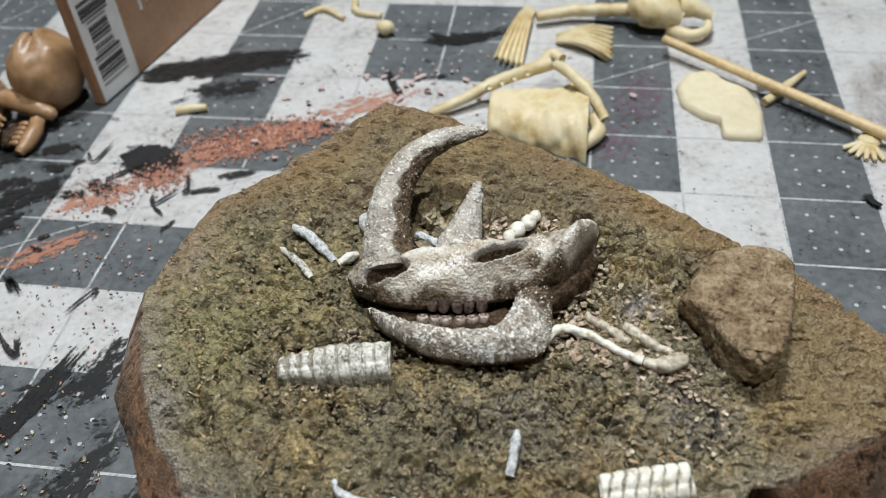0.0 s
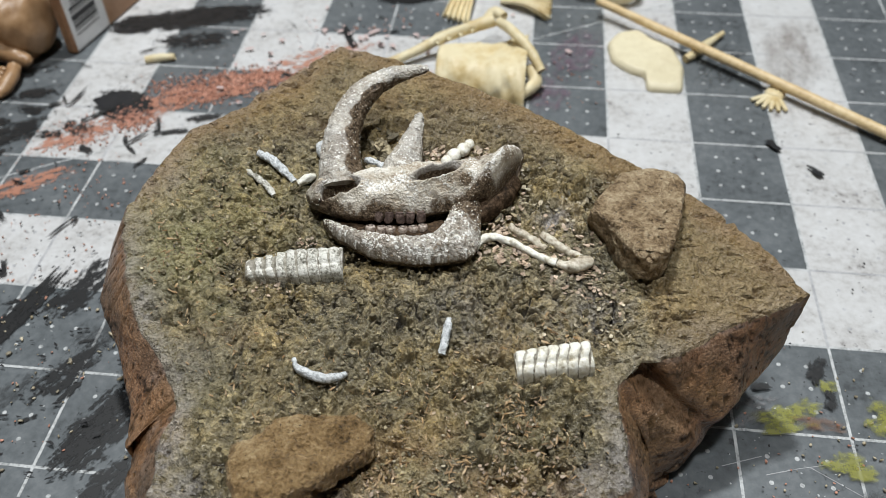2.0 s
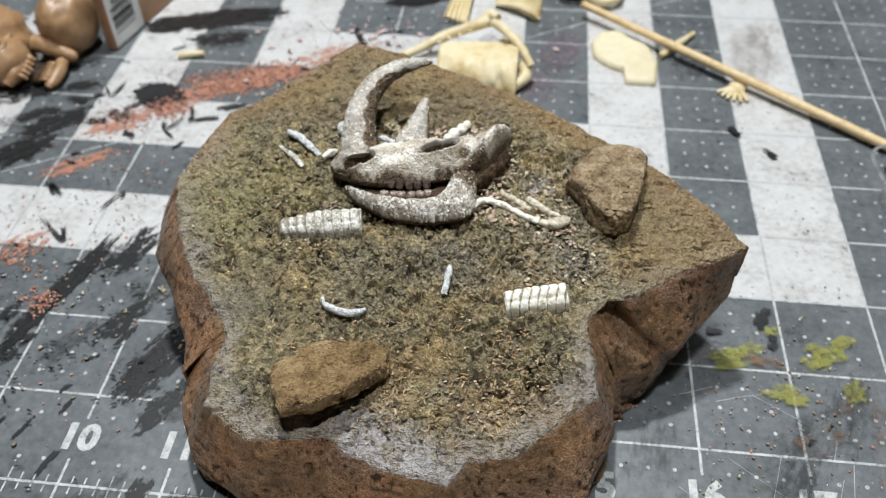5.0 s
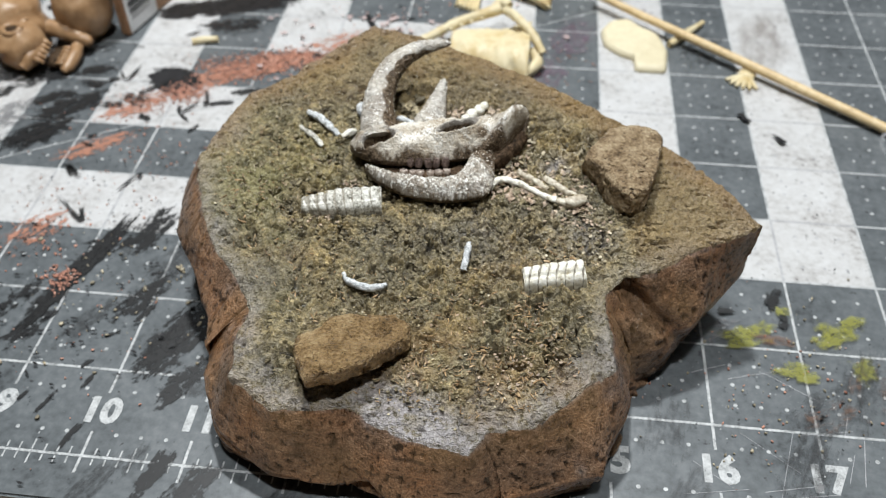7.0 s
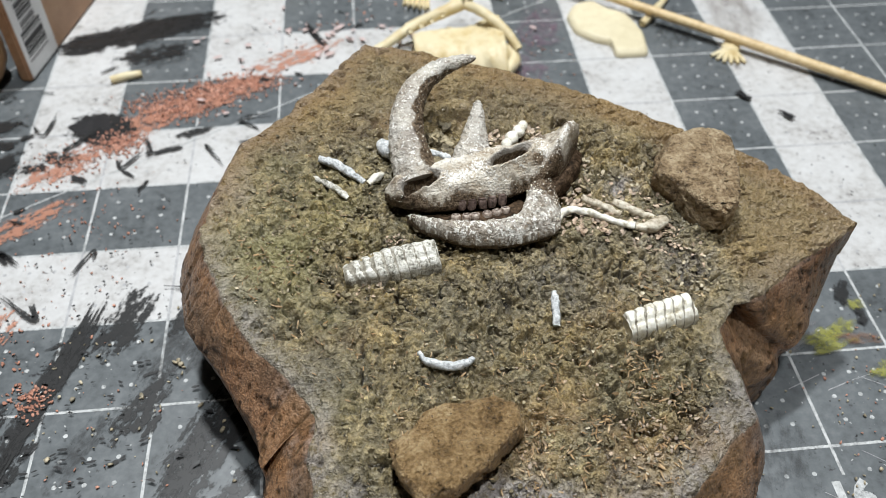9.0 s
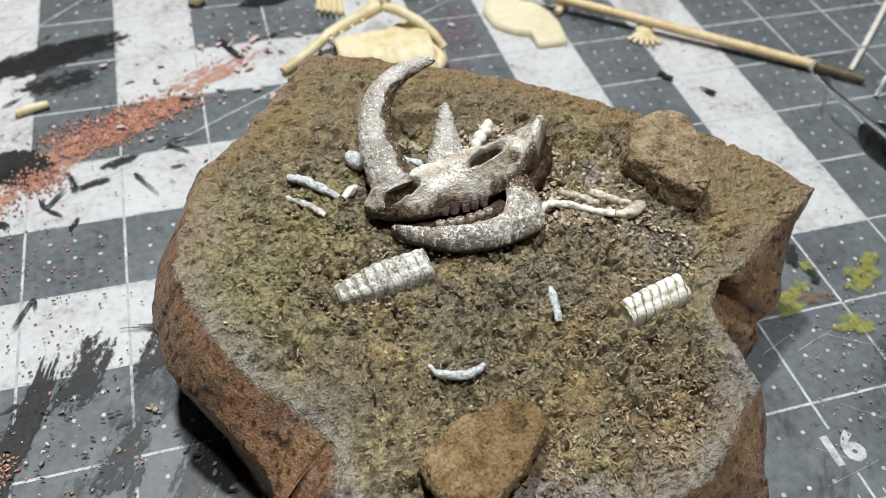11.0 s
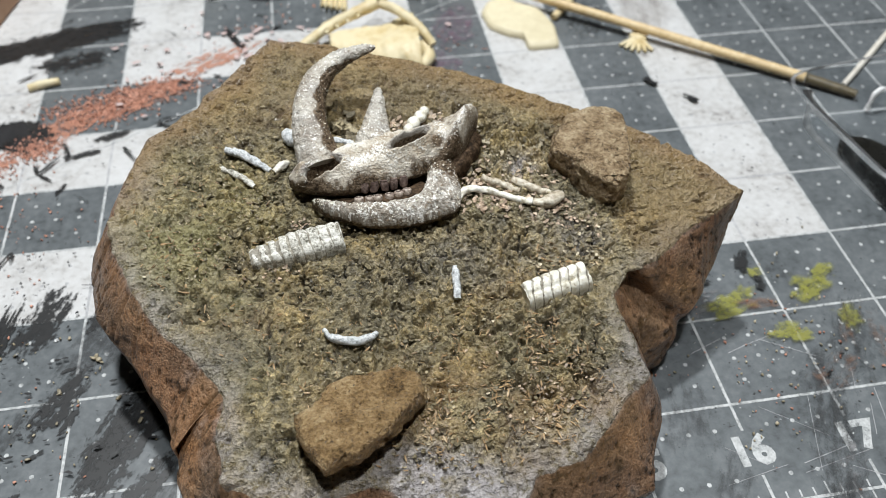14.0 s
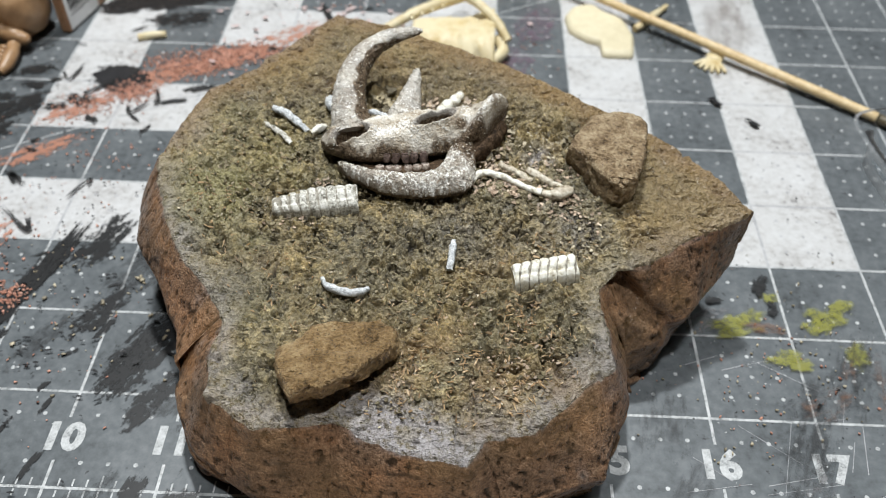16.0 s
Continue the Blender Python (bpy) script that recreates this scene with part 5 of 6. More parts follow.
def horn(name, label, rows, n, m, rough, seed, rings, ring_count, way, least):
    """A ridged horn with brown wash and painted shade on the side that turns to a direction, and flaking crust."""
    verts, faces = tube(rows, n, m, rough, 0.8, 0.95, seed, rings, ring_count)
    ob = put(name, verts, faces, SKULL, skull, label)
    ring = verts[:n * m].reshape(n, m, 3)
    out = ring - ring.mean(1, keepdims=True)
    out = np.vstack([(out / (np.linalg.norm(out, axis=-1, keepdims=True) + 1e-9)).reshape(-1, 3), np.zeros((2, 3))])
    q = verts * 1000
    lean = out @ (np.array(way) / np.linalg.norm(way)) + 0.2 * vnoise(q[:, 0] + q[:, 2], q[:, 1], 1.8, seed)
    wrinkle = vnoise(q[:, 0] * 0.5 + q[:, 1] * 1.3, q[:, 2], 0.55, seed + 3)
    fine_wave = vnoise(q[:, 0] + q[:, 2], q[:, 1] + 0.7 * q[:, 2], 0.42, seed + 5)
    # brown on the turned side carries wash and painted shade together
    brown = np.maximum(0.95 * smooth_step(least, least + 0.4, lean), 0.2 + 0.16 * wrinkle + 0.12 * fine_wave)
    crust = np.clip(0.2 + 0.3 * vnoise(q[:, 0] + q[:, 2], q[:, 1], 1.4, seed + 1) - 0.4 * fine_wave, 0, 1) * np.clip(1.25 - brown, 0, 1)
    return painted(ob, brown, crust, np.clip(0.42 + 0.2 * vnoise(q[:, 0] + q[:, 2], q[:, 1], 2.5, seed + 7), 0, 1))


cranium()
jaw()
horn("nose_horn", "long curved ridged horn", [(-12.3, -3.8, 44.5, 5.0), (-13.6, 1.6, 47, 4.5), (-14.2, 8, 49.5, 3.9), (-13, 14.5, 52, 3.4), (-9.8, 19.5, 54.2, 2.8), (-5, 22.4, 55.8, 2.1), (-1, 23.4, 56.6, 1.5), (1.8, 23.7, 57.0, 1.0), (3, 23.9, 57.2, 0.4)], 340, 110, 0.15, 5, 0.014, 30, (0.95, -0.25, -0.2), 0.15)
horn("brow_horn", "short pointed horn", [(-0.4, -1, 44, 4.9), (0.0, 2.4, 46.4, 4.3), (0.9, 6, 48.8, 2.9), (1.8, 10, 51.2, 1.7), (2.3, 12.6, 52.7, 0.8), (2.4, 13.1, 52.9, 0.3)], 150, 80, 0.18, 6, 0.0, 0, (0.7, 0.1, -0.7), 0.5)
# solid dark tubes stand in for shade in the mouth gap and neck hollow
put("mouth_hollow", *tube([(-15, -9.8, 39.6, 1.0), (-9, -11.2, 39.6, 2.0), (-2, -11.6, 39.6, 2.6), (5, -11, 39.8, 2.6), (10, -9, 40, 2.4)], 40, 14, 0.2, 1.0, 0.8, 10), HOLLOW_SHADE, skull)
put("neck_hollow", *tube([(14, -6, 40.5, 2.0), (18.5, -3.2, 41.2, 2.6), (21.5, 0.5, 42.0, 2.6), (23.5, 4.5, 43, 2.0)], 40, 20, 0.35, 1.2, 1, 9), HOLLOW_SHADE, skull, "dark brown hollow behind the cheek")
for k in range(6):
    x, y = -5.2 + 2.2 * k, -12.1 - 0.13 * k + 0.07 * k * k
    gz, lean = ground(x * MM, y * MM) * 1000, 0.25 * math.sin(k * 2.3)
    put("lower_tooth", *tube([(x, y - 0.2, gz + 1.2, 0.8), (x + lean * 0.5, y + 0.1, gz + 2.3, 1.05), (x + lean, y + 0.4, gz + 3.3, 1.02), (x + lean, y + 0.5, gz + 3.6, 0.6)], 14, 16, 0.06, 0.6, 0.9, 80 + k), TOOTH, skull)
    if k < 5:
        x, y = x + 1.5, y + 2.3
        put("upper_tooth", *tube([(x, y + 0.5, gz + 5.6, 0.8), (x, y + 0.2, gz + 4.8, 0.98), (x - lean, y, gz + 3.6, 0.95), (x - lean, y - 0.05, gz + 3.2, 0.6)], 14, 16, 0.06, 0.6, 0.9, 90 + k), TOOTH_DARK, skull)

crust = []
gc = rnd(55)
for name, count in (("nose_horn", 700), ("lower_jaw", 900), ("brow_horn", 60), ("cranium", 200)):
    me = [o for o in skull.children if o.name.split(".")[0] == name][0].data
    vs = np.zeros(len(me.vertices) * 3)
    me.vertices.foreach_get("co", vs)
    vs = vs.reshape(-1, 3)
    pick = vs[gc.randint(0, len(vs), count)]
    crust += [(a, b, c + 0.00005, gc.uniform(0.15, 0.42)) for a, b, c in pick if c > ground(a, b) + 0.0025 and vnoise(a * 1000, b * 1000, 2.5, 57) > -0.1]
tagged(put("crust_scatter", *crumbs(crust, 56, 0.3), BONE_WHITE, skull, "flaking pale crust", False), kind="stuff")


# ---- bones round the skull ----
def spine_piece(label, start, end, width, height, ridges, material, seed, taper=1.0, slant=0.0, dirt=0.1):
    """A short run of backbone: a low half-round bar with two rows of ridges."""
    nu, nv = 120, 40
    a, b = np.array(start, float), np.array(end, float)
    t = (b - a) / np.linalg.norm(b - a)
    n = np.array((-t[1], t[0]))
    u = np.linspace(0, 1, nu)
    ang = np.linspace(-0.25, math.pi + 0.25, nv)
    length = np.linalg.norm(b - a)
    lean = u[:, None] + slant * np.cos(ang)[None]
    zig = 0.16 * np.abs(np.cos(ang * 1.5))[None] + 0.05 * vnoise(u[:, None] * length, ang[None] * 2, 1.4, seed + 2)
    wave = np.abs(np.sin(lean * math.pi * ridges + 0.3 + zig * math.pi)) ** 0.5
    crest = np.exp(-((ang - 1.75) / 0.62) ** 2)[None]
    wave = 1 - (1 - wave) * (0.8 + 0.2 * crest)
    grow = (taper + (1 - taper) * np.clip(u * 2.2, 0, 1))[:, None]
    ends = (np.clip(np.minimum(u, 1 - u) * 40, 0, 1) ** 0.5)[:, None]
    across = np.cos(ang)[None] * width / 2 * grow * (0.95 + 0.05 * wave)
    prof = np.sign(np.sin(ang)) * np.abs(np.sin(ang)) ** 0.4
    rise = height * grow * (0.82 + 0.18 * wave) * (0.75 + 0.25 * ends) * prof[None] * (1 - 0.14 * np.exp(-((np.cos(ang) + 0.35) / 0.14) ** 2))[None]
    skew = 0.5 * vnoise(u * length, 0 * u, 3, seed)
    xy = a + t * (u * length)[:, None, None] + n * (across + 0 * skew[:, None])[..., None]
    gz = ground(xy[..., 0] * MM, xy[..., 1] * MM) * 1000
    z = gz + rise + 0.12 * vnoise(xy[..., 0], xy[..., 1], 0.7, seed)
    verts = np.stack([xy[..., 0], xy[..., 1], z], -1).reshape(-1, 3)
    faces = [f[::-1] for f in grid_faces(nu, nv)] + [tuple(range(nv)), tuple((nu - 1) * nv + j for j in range(nv))[::-1]]
    ob = put("spine_piece", verts * MM, faces, material)
    ob.data.materials.append(WASH)
    low = (wave + 0.12 * vnoise(u[:, None] * length, ang[None] * 3, 0.8, seed + 5) < 0.56 + dirt * (1 - u[:, None]) ** 1.5).ravel()
    for poly in ob.data.polygons:
        if len(poly.vertices) == 4 and low[poly.vertices[0]] and low[poly.vertices[2]]:
            poly.material_index = 1
    return tagged(ob, label, "bone", "model bones on the rock")


def bone(name, label, rows, material, seed, n=36, rough=0.2, flat=1.0):
    """A small bone through rows of (x, y, height above the soil, radius) in mm."""
    pts = [(x, y, ground(x * MM, y * MM) * 1000 + h, r) for x, y, h, r in rows]
    return tagged(put(name, *tube(pts, n, 14, rough, 0.9, flat, seed), material), label, "bone", "model bones on the rock")


spine_piece("grey-washed ridged piece of model backbone half sunk in the soil", (-29.5, -22.6), (-9.8, -19.4), 6.6, 3.6, 9, BONE_GREY, 61, 0.6, 0.02, 0.4)
spine_piece("clean ivory ridged piece of model backbone on the soil", (26.6, -38.8), (40.8, -35.6), 5.8, 3.6, 7, BONE_WHITE, 62, 0.9, -0.05, 0.08)
bone("curled_rib", "small curled blue-white rib lying on the soil", [(-15.7, -41, 1.2, 0.4), (-14.6, -42.7, 1.4, 0.7), (-12.2, -43.9, 1.4, 0.85), (-9.2, -44.4, 1.4, 0.9), (-6.6, -44, 1.4, 0.75), (-5, -43, 1.2, 0.5)], BONE_BLUE, 63)
bone("short_bone", "short upright grey-white bone splinter in the soil", [(13.1, -30, 1.3, 0.5), (13, -32, 1.4, 0.8), (12.8, -34.5, 1.3, 0.8), (12.4, -37.4, 0.9, 0.7)], BONE_BLUE, 64)
bone("hooked_bone", "long ivory bone with a hooked end", [(16.8, -13.4, 0.5, 0.5), (17.6, -11.4, 0.9, 0.75), (19.8, -10.3, 1.0, 0.8), (23, -10.7, 0.9, 0.85), (27, -12.4, 0.7, 0.75), (31, -14.3, 0.6, 0.8), (33.5, -15.2, 0.7, 0.9)], BONE_WHITE, 65, 60)
bone("knuckle_bone", "pale bone with a broken flared end", [(33.6, -15.2, 0.7, 0.8), (35.4, -15.8, 0.8, 1.1), (37.6, -15.6, 1.0, 1.5), (39.8, -14.6, 1.0, 1.3), (40.8, -14.2, 0.8, 0.7)], BONE_TAN, 66)
bone("straight_bone", "straight ivory bone among pink chips", [(23.4, -7, 0.6, 0.8), (26.5, -8.7, 0.6, 0.8), (29, -10.2, 0.5, 0.75), (31.2, -11.6, 0.2, 0.7)], BONE_TAN, 67)
bone("straight_bone", "tapering ivory bone leaning towards the stone", [(30.2, -8.2, 0.5, 0.8), (33.2, -10.6, 0.7, 0.95), (36.2, -12.2, 0.4, 0.8), (38.5, -13, 0.1, 0.6)], BONE_TAN, 68)
bone("thin_bone", "blue-white bone splinter half buried", [(-34, 8, 0.8, 0.8), (-31, 6.4, 0.9, 1.0), (-28, 4.2, 0.8, 0.95), (-24.2, 0.8, 0.5, 0.7)], BONE_BLUE, 69)
bone("thin_bone", "thin greenish-grey bone splinter", [(-35.4, 2.7, 0.6, 0.6), (-32, 0.6, 0.7, 0.75), (-29.8, -1.2, 0.6, 0.75), (-28, -3, 0.4, 0.5)], BONE_GREY, 70)
bone("thin_bone", "ivory bone fragment beside the snout", [(-23.4, 0.4, 0.6, 0.8), (-21.6, 1.7, 0.8, 1.0), (-20, 3, 0.6, 0.6)], BONE_WHITE, 71)
bone("thin_bone", "white bone sliver between the horns", [(-9.8, 8.6, 0.4, 0.6), (-7, 7.4, 0.5, 0.85), (-4.2, 6.2, 0.3, 0.7)], BONE_BLUE, 72)
bone("round_bone", "rounded white bone knob behind the horn", [(-20.5, 11, 0.6, 0.6), (-19.6, 10, 1.4, 1.7), (-18.4, 8.4, 1.4, 1.8), (-17.6, 7.2, 0.8, 0.9)], BONE_BLUE, 73)
for k, (x, y, r) in enumerate(((13.1, 13.1, 1.15), (11.9, 11.4, 1.5), (10.0, 9.5, 1.6), (8.6, 7.8, 1.3))):
    bone("bead_bone", "small round white bone in a row of four", [(x - 0.1, y + r * 0.95, 1.6, 0.3), (x, y + r * 0.6, 1.9, r * 0.85), (x, y, 2.0, r), (x, y - r * 0.6, 1.9, r * 0.8), (x, y - r * 0.95, 1.6, 0.3)], BONE_WHITE, 74 + k, 18, 0.05)

# ---- tools and scraps on the mat ----
def rod(points, m=18, n=40, rough=0.04, seed=0):
    return tube([(x * 1000, y * 1000, z * 1000, r) for x, y, z, r in points], n, m, rough, 2.0, 1.0, seed)


skewer = thing("bamboo_skewer", "long bamboo skewer with a dark stained tip lying across the mat", "skewer")
sx0, sy0 = mat_xy(14.89, 8.8)
sx1, sy1 = mat_xy(18.98, 5.68)
sx2, sy2 = mat_xy(19.5, 5.25)
put("shaft", *rod([(sx0, sy0, 0.006, 1.5), (sx0 * 0.5 + sx1 * 0.5, sy0 * 0.5 + sy1 * 0.5, 0.0045, 1.7), (sx1, sy1, 0.0026, 1.7)], 20, 50, 0.06, 3), BAMBOO, skewer)
put("tip", *rod([(sx1 + 0.0002, sy1 - 0.0002, 0.0026, 1.72), ((sx1 + sx2) / 2, (sy1 + sy2) / 2, 0.0022, 1.7), (sx2, sy2, 0.002, 1.4)], 20, 20, 0.08, 4), BAMBOO_DARK, skewer, "blackened stained tip")

tagged(put("wooden_stick", *rod([(*mat_xy(19.45, 5.5), 0.0012, 0.9), (*mat_xy(20.2, 6.15), 0.0014, 1.0), (*mat_xy(21.6, 7.4), 0.0014, 1.0)], 14, 40, 0.05, 5), PALE_WOOD), "short pale wooden stick on the mat", "stick")


def slab(outline, height, z0, bow, material, name, label, category, seed, group=""):
    """A flat lump with a soft edge, from an outline in inch marks."""
    n, rings = 90, 22
    rows, s = closed_resample([mat_xy(*q) for q in outline], n)
    o = rows[:, :2]
    for _ in range(3):
        o = 0.5 * o + 0.25 * (np.roll(o, 1, 0) + np.roll(o, -1, 0))
    c = o.mean(0)
    vs = []
    for k in range(rings):
        a = k / (rings - 1) * math.pi / 2
        r = 1 - 0.12 * (1 - math.cos(min(1, k / 6) * math.pi / 2)) if k < 7 else 0.88 * (1 - (k - 6) / (rings - 7))
        zz = height * min(1, k / 6) ** 0.6 + bow * (1 - r)
        p = c + (o - c) * r
        vs.append(np.c_[p, z0 + zz + 0.0003 * vnoise(p[:, 0] * 1000, p[:, 1] * 1000, 5, seed) * min(1, k / 6)])
    return tagged(put(name, np.array(vs).reshape(-1, 3), grid_faces(rings, n, True), material), label, category, group)


slab([(15.02, 8.0), (15.07, 7.6), (15.33, 7.34), (15.5, 7.3), (15.5, 6.98), (15.96, 6.98), (16.02, 7.5), (15.9, 7.95), (15.6, 8.15), (15.45, 8.4), (15.18, 8.3)], 0.0024, 0.0002, 0.0004, PUTTY, "putty_sheet", "flat torn piece of cream putty on the mat", "putty", 7)


def claw(label, a, b, turn, size, fingers, material, spread=75, seed=0):
    """A small toy skeleton hand: a fan of model digits on a palm."""
    x, y = mat_xy(a, b)
    root = thing("model_claw", label, "model piece", "loose model parts")
    root.matrix_basis = pose(x, y, 0.0, 0, 0, turn)
    put("palm", *tube([(-size * 0.42, 0, 1.3, size * 0.14), (-size * 0.15, 0, 1.4, size * 0.24), (size * 0.08, 0, 1.3, size * 0.22), (size * 0.16, 0, 1.2, size * 0.1)], 20, 14, 0.08, 1.2, 0.5, seed), material, root)
    for k in range(fingers):
        q = radians(-spread / 2 + spread * k / (fingers - 1))
        put("digit", *tube([(0, 0, 1.3, size * 0.07), (size * 0.3 * math.cos(q), size * 0.3 * math.sin(q), 1.4, size * 0.075), (size * 0.62 * math.cos(q), size * 0.62 * math.sin(q), 0.9, size * 0.05)], 12, 8, 0.03, 1.0, 0.8, seed + k), material, root)
    return root


claw("small tan plastic toy skeleton hand lying by the skewer", 17.1, 7.0, -115, 13, 6, TAN_PLASTIC, 90, 1)


def fan(label, narrow, wide_a, wide_b, folds, seed):
    """A flat pleated fan of plastic between a narrow end and a wide edge, in inch marks."""
    a, b, c = (np.array(mat_xy(*q)) for q in (narrow, wide_a, wide_b))
    nu, nv = 30, folds * 8 + 1
    u, v = np.meshgrid(np.linspace(0, 1, nu), np.linspace(0, 1, nv), indexing="ij")
    side = (c - b) / np.linalg.norm(c - b)
    foot = a + side * 0.004 * (v - 0.5)[..., None]
    edge = b + (c - b) * v[..., None] + (b + c - 2 * a) * 0.03 * np.cos(v * math.pi * 2 * folds)[..., None]
    xy = foot + (edge - foot) * u[..., None]
    z = 0.0022 + 0.0022 * np.sin(u * math.pi) + 0.0009 * np.cos(v * math.pi * 2 * folds) * (0.2 + 0.8 * u)
    verts = np.vstack([np.concatenate([xy, (z + k)[..., None]], -1).reshape(-1, 3) for k in (0, -0.0012)])
    m = nu * nv
    sheet = grid_faces(nu, nv)
    faces = [f[::-1] for f in sheet] + [tuple(k + m for k in f) for f in sheet]
    ring = [i * nv for i in range(nu)] + [(nu - 1) * nv + k for k in range(1, nv)] + [i * nv + nv - 1 for i in range(nu - 2, -1, -1)] + [k for k in range(nv - 2, 0, -1)]
    faces += [(p, q, q + m, p + m) for p, q in zip(ring, ring[1:] + ring[:1])]
    return tagged(put("model_fan", verts, faces, TAN_PLASTIC), label, "model piece", "loose model parts")


fan("pleated fan-shaped tan plastic model piece lying on the mat", (13.5, 9.02), (14.2, 8.52), (14.22, 9.28), 6, 2)
fan("narrow pleated tan plastic fan pointing at the rock", (13.1, 9.85), (12.72, 8.5), (13.1, 8.32), 5, 3)

tabs = thing("model_scrap", "small tan plastic scrap under the skewer", "model piece", "loose model parts")
put("bar", *rod([(*mat_xy(16.05, 7.7), 0.0015, 1.3), (*mat_xy(16.25, 7.92), 0.002, 1.6), (*mat_xy(16.62, 8.4), 0.0015, 0.9)], 12, 20, 0.1, 8), TAN_PLASTIC, tabs)

# hollow shell-like trunk of a model, with ribs along its rim
trunk = thing("plastic_carapace", "hollow tan plastic model trunk with ribs and a hip bar", "model piece", "loose model parts")


def shell():
    nu, nv = 60, 24
    u, v = np.linspace(0, 1, nu), np.linspace(0, math.pi, nv)
    ax0, ay0 = mat_xy(12.78, 7.22)
    bx0, by0 = mat_xy(13.95, 7.12)
    rad = (0.0075 + 0.0065 * u ** 0.7) * (1 - 0.08 * np.sin(u * math.pi))
    cx, cy = ax0 + (bx0 - ax0) * u, ay0 + (by0 - ay0) * u
    wob = 1 + 0.06 * vnoise(u[:, None] * 9, v[None] * 3, 0.8, 4) - 0.3 * np.exp(-(((v[None] - 1.4) / 0.5) ** 2 + ((u[:, None] - 0.6) / 0.3) ** 2)) + 0.015 * vnoise(u[:, None] * 30, v[None] * 9, 1.0, 8)
    x = cx[:, None] + 0 * v[None]
    y = cy[:, None] + np.cos(v)[None] * rad[:, None] * wob * 1.25
    z = 0.0004 + np.sin(v)[None] * rad[:, None] * wob * 0.9
    out = np.stack([x, y, z], -1)
    inn = out.copy()
    inn[..., 1] = cy[:, None] + (inn[..., 1] - cy[:, None]) * 0.86
    inn[..., 2] *= 0.84
    verts = np.vstack([out.reshape(-1, 3), inn.reshape(-1, 3)])
    k = nu * nv
    faces = grid_faces(nu, nv) + [tuple(a + k for a in f[::-1]) for f in grid_faces(nu, nv)]
    for i in (0, nu - 1):
        faces += [(i * nv + j, i * nv + j + 1, k + i * nv + j + 1, k + i * nv + j) for j in range(nv - 1)]
    return verts, faces


put("shell", *shell(), TAN_PLASTIC, trunk)
put("rim_bar", *rod([(*mat_xy(13.55, 7.75), 0.0115, 1.6), (*mat_xy(13.72, 7.45), 0.0135, 1.7), (*mat_xy(13.98, 7.15), 0.011, 1.7), (*mat_xy(14.14, 6.92), 0.007, 1.6)], 14, 30, 0.15, 11), TAN_PLASTIC, trunk)
put("arm_bar", *rod([(*mat_xy(12.05, 7.14), 0.0022, 1.5), (*mat_xy(12.45, 7.4), 0.004, 1.7), (*mat_xy(12.8, 7.62), 0.0065, 2.0), (*mat_xy(13.2, 7.7), 0.010, 2.0), (*mat_xy(13.48, 7.8), 0.0115, 2.2)], 14, 40, 0.18, 12), TAN_PLASTIC, trunk)
put("crest_knob", *rod([(*mat_xy(13.36, 7.82), 0.011, 1.4), (*mat_xy(13.48, 7.92), 0.0125, 2.1), (*mat_xy(13.6, 7.8), 0.0125, 1.8)], 14, 20, 0.15, 14), TAN_PLASTIC, trunk)
for k in range(4):
    put("rib_stub", *rod([(*mat_xy(12.72 + 0.15 * k, 7.55 + 0.05 * k), 0.0055 + 0.001 * k, 1.1), (*mat_xy(12.75 + 0.15 * k, 7.46 + 0.05 * k), 0.0075 + 0.001 * k, 0.8)], 10, 8, 0.1, 60 + k), TAN_PLASTIC, trunk)
put("hip_bar", *rod([(*mat_xy(14.02, 7.05), 0.006, 2.2), (*mat_xy(14.08, 6.84), 0.004, 2.2), (*mat_xy(13.95, 6.66), 0.003, 1.9), (*mat_xy(13.84, 6.54), 0.0022, 1.6)], 14, 24, 0.15, 13), TAN_PLASTIC, trunk)

mini = thing("toy_reptile", "tan plastic model head with open jaws and a long neck bar", "model piece", "loose model parts")
hx, hy = mat_xy(14.76, 9.42)
put("skull_cap", *tube([(hx * 1000 - 8, hy * 1000, 7, 2), (hx * 1000 - 5, hy * 1000 + 0.5, 8, 5.6), (hx * 1000, hy * 1000, 8, 6.2), (hx * 1000 + 6, hy * 1000 - 1, 7, 5.5), (hx * 1000 + 10, hy * 1000 - 2, 6, 3)], 40, 24, 0.3, 3, 0.95, 21), TAN_PLASTIC, mini)
put("jaw", *rod([(hx + 0.006, hy - 0.004, 0.003, 2.4), (hx + 0.012, hy - 0.008, 0.003, 2.2), (hx + 0.018, hy - 0.006, 0.004, 1.6), (hx + 0.019, hy + 0.002, 0.005, 1.2)], 12, 26, 0.25, 22), TAN_PLASTIC, mini)
put("snout", *rod([(hx + 0.008, hy, 0.009, 3.6), (hx + 0.014, hy + 0.001, 0.008, 3), (hx + 0.02, hy, 0.006, 1.8)], 14, 26, 0.3, 23), TAN_PLASTIC, mini)
put("neck_bar", *rod([(*mat_xy(13.2, 9.45), 0.004, 1.8), (*mat_xy(13.8, 9.6), 0.0045, 2.2), (*mat_xy(14.5, 9.55), 0.006, 2.4)], 14, 40, 0.3, 24), TAN_PLASTIC, mini)

